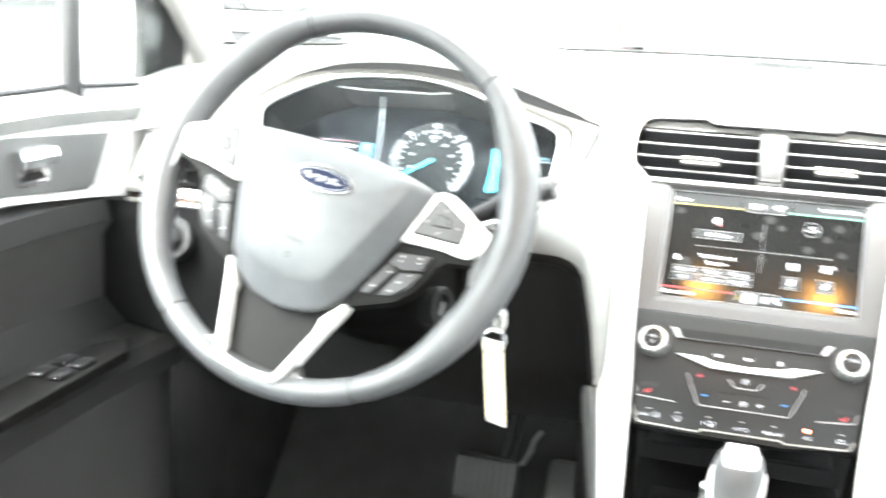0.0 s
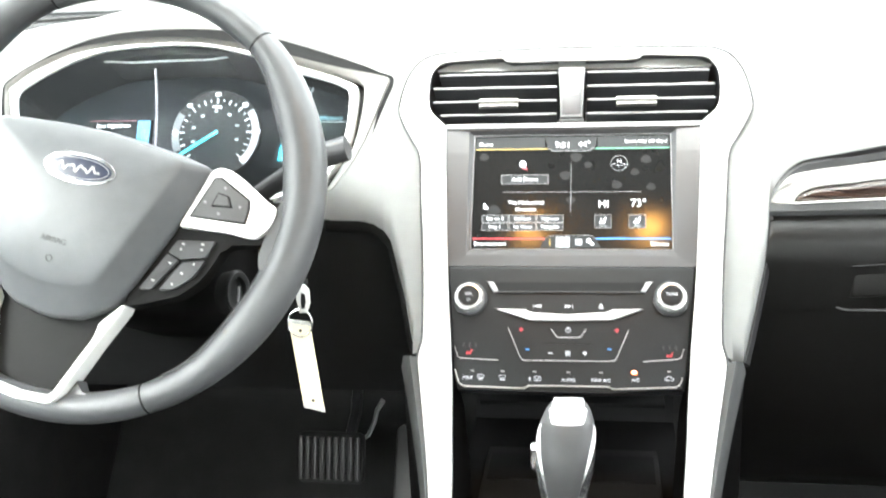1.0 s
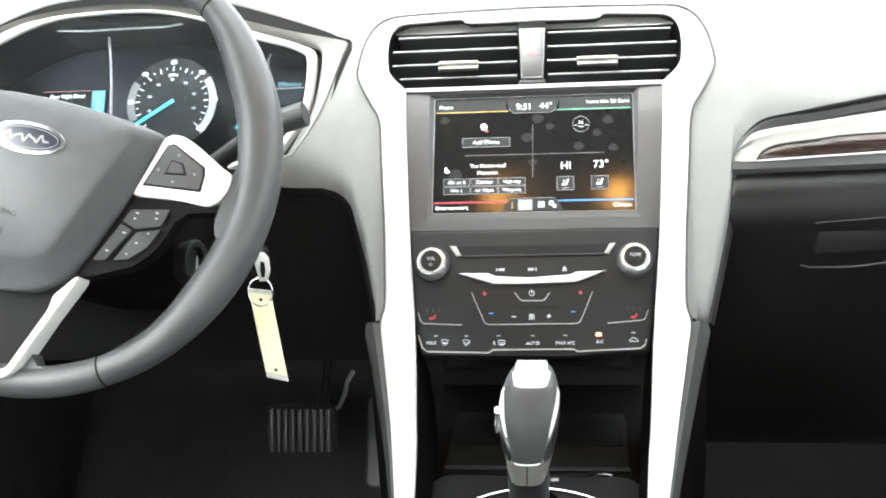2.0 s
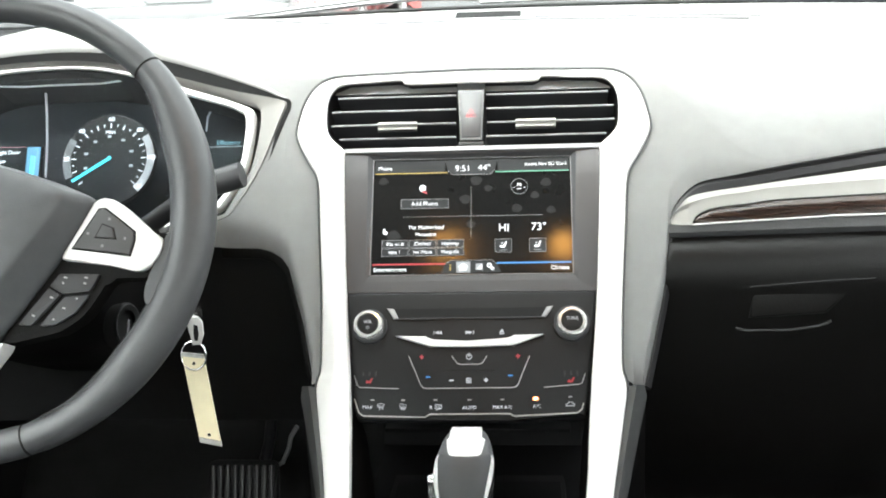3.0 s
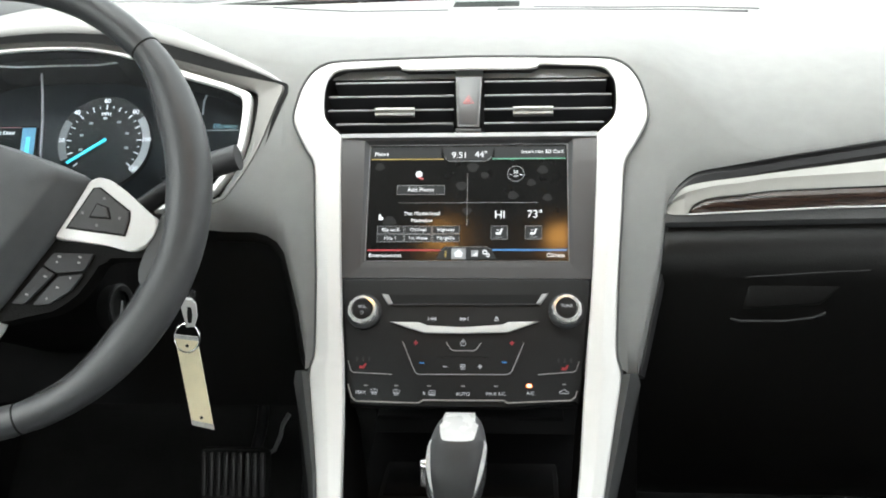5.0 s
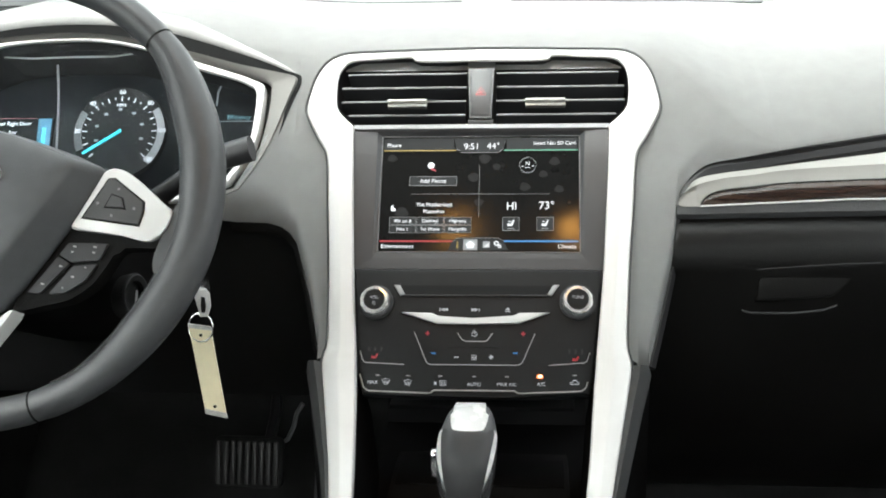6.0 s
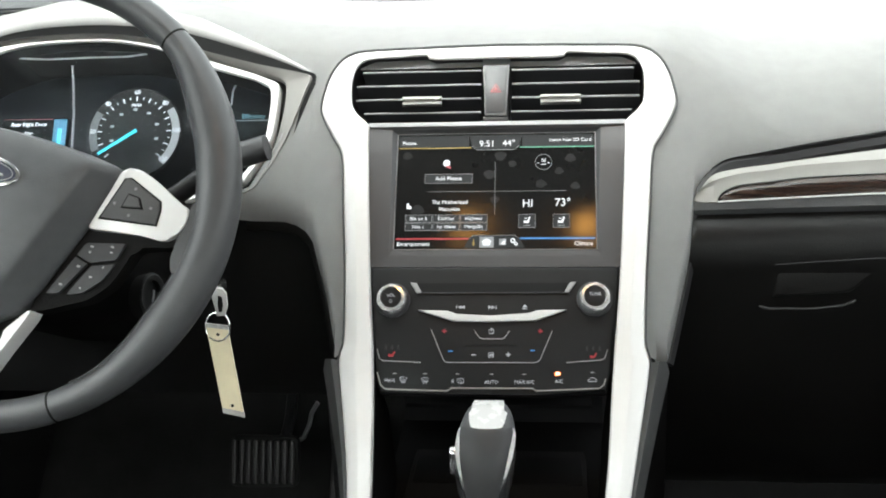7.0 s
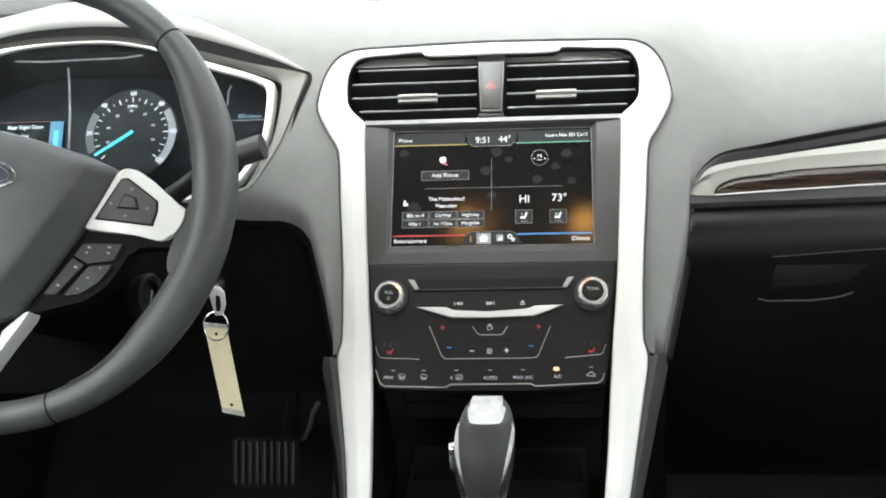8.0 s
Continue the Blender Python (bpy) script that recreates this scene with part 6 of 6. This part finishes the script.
def side_vent():
    v = thing("air_vent", pose(-0.668, 0.052, 0.945), "upright black side air vent framed in silver", "air vent")
    out = [(-0.045, -0.045), (0.010, -0.045), (0.030, 0.05), (-0.012, 0.055)]
    fr = plane_frame((0, 0, 0), 20)
    part("frame", bezel_ring(out, [(x * 0.72, y * 0.8) for x, y in out], ((0, -0.02), (0, 0.004), (0.5, 0.008), (1, 0.003), (1, -0.03))), SILVER, v, "satin silver vent frame").matrix_basis = fr
    part("back", prism([(x * 0.8, y * 0.9) for x, y in out], -0.035, -0.03), DEEP, v).matrix_basis = fr
    for k in range(4):
        y = -0.028 + 0.018 * k
        part("slat", box(-0.03, 0.03, y - 0.0015, y + 0.0015, -0.025, 0.0, 0.001), BLACK, v).matrix_basis = fr
    s = thing("trim_strip", plane_frame((-0.645, 0.045, 0.905), 25), "dark wood strip between silver lines on the dash", "trim")
    part("strip", prism(rect(-0.09, -0.001, 0.09, 0.004, 0.001), -0.01, 0.004, 0.001), SILVER, s)
    part("wood_inlay", prism(rect(-0.09, -0.012, 0.09, -0.0012, 0.001), -0.01, 0.003, 0.001), WOOD, s, "dark walnut inlay")
    part("strip", prism(rect(-0.09, -0.0165, 0.09, -0.0122, 0.001), -0.01, 0.004, 0.001), SILVER, s)
    k = thing("light_switch", plane_frame((-0.628, -0.003, 0.864), 20), "round black headlight switch with a chrome rim", "knob")
    part("base", lathe([(0.0265, -0.012), (0.0265, 0.0), (0.0245, 0.003), (0.001, 0.003)], 36), BLACK, k)
    part("rim", sweep([(0.0235 * math.cos(t), 0.0235 * math.sin(t), 0.003) for t in [2 * math.pi * j / 36 for j in range(36)]], 0.0011, 0.0011, 6, True), CHROME, k, "thin chrome rim")
    part("dial", lathe([(0.0165, 0.002), (0.0158, 0.012), (0.0145, 0.014), (0.001, 0.014)], 32), BLACK, k)
    part("grip", prism(rect(-0.004, -0.014, 0.004, 0.014, 0.003), 0.012, 0.018, 0.002), PANEL, k)


# ---------------------------------------------------------------- outside
def parked_car(m, paint, label, tall=0.0, lamp=REDLAMP):
    c = thing("parked_car", pose(0, 0, GROUND) @ m, label, "car", "parked cars")
    # rows along the length: y, half width low, half width belt, half width roof, z low, z belt, z roof
    st = [(0.0, 0.70, 0.72, 0.55, 0.42, 0.80, 0.95), (0.06, 0.84, 0.86, 0.60, 0.30, 0.86, 1.03), (0.5, 0.90, 0.90, 0.60, 0.24, 0.93, 1.08 + tall * 0.45), (1.1, 0.92, 0.91, 0.58, 0.22, 0.94, 1.40 + tall * 0.25), (1.9, 0.92, 0.91, 0.60, 0.22, 0.95, 1.46 + tall * 0.2),
          (2.7, 0.92, 0.91, 0.58, 0.22, 0.96, 1.40 + tall * 0.2), (3.4, 0.92, 0.90, 0.62, 0.22, 0.98, 1.04 + tall * 0.08), (4.4, 0.88, 0.84, 0.60, 0.26, 0.85, 0.86), (4.75, 0.70, 0.66, 0.5, 0.36, 0.68, 0.70)]
    if tall:
        st[0] = (0.0, 0.74, 0.76, 0.62, 0.42, 1.0, 1.05)
        st[1] = (0.06, 0.86, 0.88, 0.68, 0.32, 1.05, 1.15)
        st[2] = (0.5, 0.92, 0.92, 0.66, 0.26, 1.08, 1.62)
    rows = []
    for y, wl_, wb, wr, zl, zb, zr in st:
        half = [(wl_ * 0.8, zl), (wl_, zl + 0.12), (wb + 0.015, (zl + zb) / 2 + 0.08), (wb, zb), (wb * 0.55 + wr * 0.45, zb + (zr - zb) * 0.45), (wr, zr - 0.02), (wr * 0.5, zr + 0.015)]
        rows.append([(x, y, z) for x, z in half] + [(-x, y, z) for x, z in half[::-1]])
    part("body", loft(rows, True, True), paint, c)
    up = 0.14 if tall else 0.0
    part("rear_window", prism([(-0.56, 0.0), (0.56, 0.0), (0.50, 0.50), (-0.50, 0.50)], 0, 0.01), CARGLASS, c).matrix_basis = pose(0, 0.56, 1.10, 34, 0, 0) if not tall else pose(0, 0.13, 1.14, 62, 0, 0)

    def wrap(x):
        """How far the rear skin bends forward at x."""
        return 0.02 * (x / 0.9) ** 2 + 0.22 * max(0.0, abs(x) - 0.74) ** 1.2 / 0.16 ** 0.2 - 0.035
    for s in (1, -1):
        for y in (0.95, 3.75):
            wh = part("wheel", lathe([(0.20, -0.11), (0.33, -0.10), (0.335, 0.0), (0.33, 0.10), (0.20, 0.11)], 28), TYRE, c)
            wh.matrix_basis = pose(s * 0.80, y, 0.335, 0, 90, 0)
            part("rim", lathe([(0.215, 0.0), (0.21, 0.118), (0.05, 0.108), (0.001, 0.112)], 20), SILVER, wh).matrix_basis = pose(0, 0, 0, 0 if s > 0 else 180, 0, 0)
        for nm, tab, mt, lb in (("tail_lamp", ((0.44, 1.03, 1.12), (0.50, 0.99, 1.12), (0.56, 0.975, 1.05), (0.66, 0.97, 1.02), (0.80, 0.97, 1.02), (0.90, 0.975, 1.02)), lamp, "red tail lamp"),
                                ("reversing_lamp", ((0.56, 1.055, 1.12), (0.66, 1.025, 1.12), (0.80, 1.025, 1.11), (0.90, 1.025, 1.09)), PLATE, "clear reversing lamp")):
            part(nm, solid(loft([[(s * x, wrap(x) - 0.012, z0 + up + (z1 - z0) * q) for q in (0, 0.5, 1)] for x, z0, z1 in tab]), 0.008), mt, c, lb)
    # rear skin with the plate recess, bumper and lower valance
    xs = [-0.90 + 0.075 * k for k in range(25)]
    part("boot_lid", loft([[(x, wrap(x) + d, z + up) for d, z in ((0.12, 1.135), (0.0, 1.12), (-0.002, 0.95), (0.0, 0.83), (0.012, 0.80), (0.10, 0.79))] for x in xs]), paint, c)
    hexa = lambda k: [(-0.27 * k, -0.13 * k), (0.27 * k, -0.13 * k), (0.47 * k, 0.06 * k), (0.43 * k, 0.13 * k), (-0.43 * k, 0.13 * k), (-0.47 * k, 0.06 * k)]
    part("recess_edge", prism(hexa(1.0), -0.02, 0.006), VALANCE, c, "grey edge of the plate recess").matrix_basis = pose(0, -0.034, 0.945 + up, 90, 0, 0)
    # flat grey sheet; the shade of the recess is in its colour
    part("plate_recess", prism(hexa(0.95), 0.0, 0.008), RECESS, c, "plate recess, its shade put into flat grey").matrix_basis = pose(0, -0.035, 0.945 + up, 90, 0, 0)
    part("bumper", loft([[(x, wrap(x) + d, z) for d, z in ((0.10, 0.79 + up), (0.020, 0.783 + up), (0.0, 0.73 + up), (-0.002, 0.56), (0.10, 0.48))] for x in xs]), paint if tall else VALANCE, c, "bumper below the boot")
    part("bumper_insert", box(-0.62, 0.62, -0.055, 0.02, 0.30, 0.45, 0.02, 2), BLACK, c)
    return c


RECESS = material("recess_shade_grey", (0.12, 0.123, 0.126), 0.4, vary=0.08, grain=4)
VALANCE = material("grey_bumper_plastic", (0.042, 0.044, 0.046), 0.45, vary=0.1, grain=6)


def outside():
    silver = material("silver_car_paint", (0.30, 0.305, 0.31), 0.25, 0.3, vary=0.04, grain=4, coat=0.8)
    white = material("white_car_paint", (0.33, 0.33, 0.327), 0.25, vary=0.03, grain=4, coat=0.8)
    red = material("red_car_paint", (0.30, 0.085, 0.08), 0.25, vary=0.05, grain=4, coat=0.8)
    parked_car(pose(-2.82, 7.7, 0), silver, "pale silver saloon with red tail lamps, parked")
    parked_car(pose(0.07, 7.7, 0.055), white, "white saloon with a shaded plate recess, parked")
    parked_car(pose(-3.02, 13.0, 0), red, "red car parked behind the silver saloon", 0.2)
    parked_car(pose(-0.72, 13.4, 0, 0, 0, 3), red, "tall red car parked behind the white saloon", 0.3)
    parked_car(pose(2.75, 13.0, 0, 0, 0, 0), red, "red car in the row behind, parked", 0.2)
    parked_car(pose(2.72, 8.0, 0), white, "tall white car parked beside the white saloon", 0.4)
    parked_car(pose(-5.33, 9.6, 0), material("dark_car_paint", (0.03, 0.031, 0.033), 0.25, 0.2, coat=0.8), "dark grey car parked beside the silver saloon")
    b = thing("building", pose(-16, 6, GROUND), "long grey clad building beyond the driver's window", "building")
    part("wall", box(-0.3, 0.3, -14, 14, 0.0, 5.0), material("grey_wall_panel", (0.055, 0.056, 0.055), 0.8, vary=0.15, grain=3), b)
    for k in range(6):
        part("cladding_board", box(0.3, 0.36, -14, 14, 0.4 + 0.7 * k, 0.62 + 0.7 * k), TRIMDARK, b)
    part("roof", box(-0.6, 0.7, -14.3, 14.3, 5.0, 5.3), GREYEDGE, b)
    for line in ([(-0.50, 0.0, 1.0565), (-0.36, 0.0, 1.064), (-0.26, 0.0, 1.0715), (-0.16, 0.0, 1.0785), (-0.09, 0.0, 1.0795), (-0.02, 0.0, 1.0755)], [(-0.02, 0.0, 1.0715), (0.15, 0.0, 1.0735), (0.32, 0.0, 1.0735), (0.48, 0.0, 1.0725), (0.60, 0.0, 1.070)]):
        w = thing("wiper", pose(line[0][0], 0.0, 0.0), "slim dark wiper resting below the windscreen", "wiper", "wipers")
        pts = [(x - line[0][0], 0.695 - 0.75 * x * x, z) for x, _, z in flowing(line, 3)]
        part("blade", sweep(pts, 0.0035, 0.0028, 8), BTN, w)
        part("arm", sweep([(x, y + 0.025, z - 0.006) for x, y, z in pts], 0.006, 0.004, 8), GREYEDGE, w)


ground()
cabin()
dashboard()
glove_box()
centre_stack()
control_knob(-0.0858, -0.1004, "VOL")
control_knob(0.0851, -0.0990, "TUNE")
centre_vent(-1)
centre_vent(1)
hazard_button()
touch_screen()
overhead_lamps()
instrument_cluster()
dials()
steering_wheel()
steering_column()
car_key()
centre_console()
gear_shifter()
brake_pedal()
car_door()
door_mirror()
side_vent()
outside()
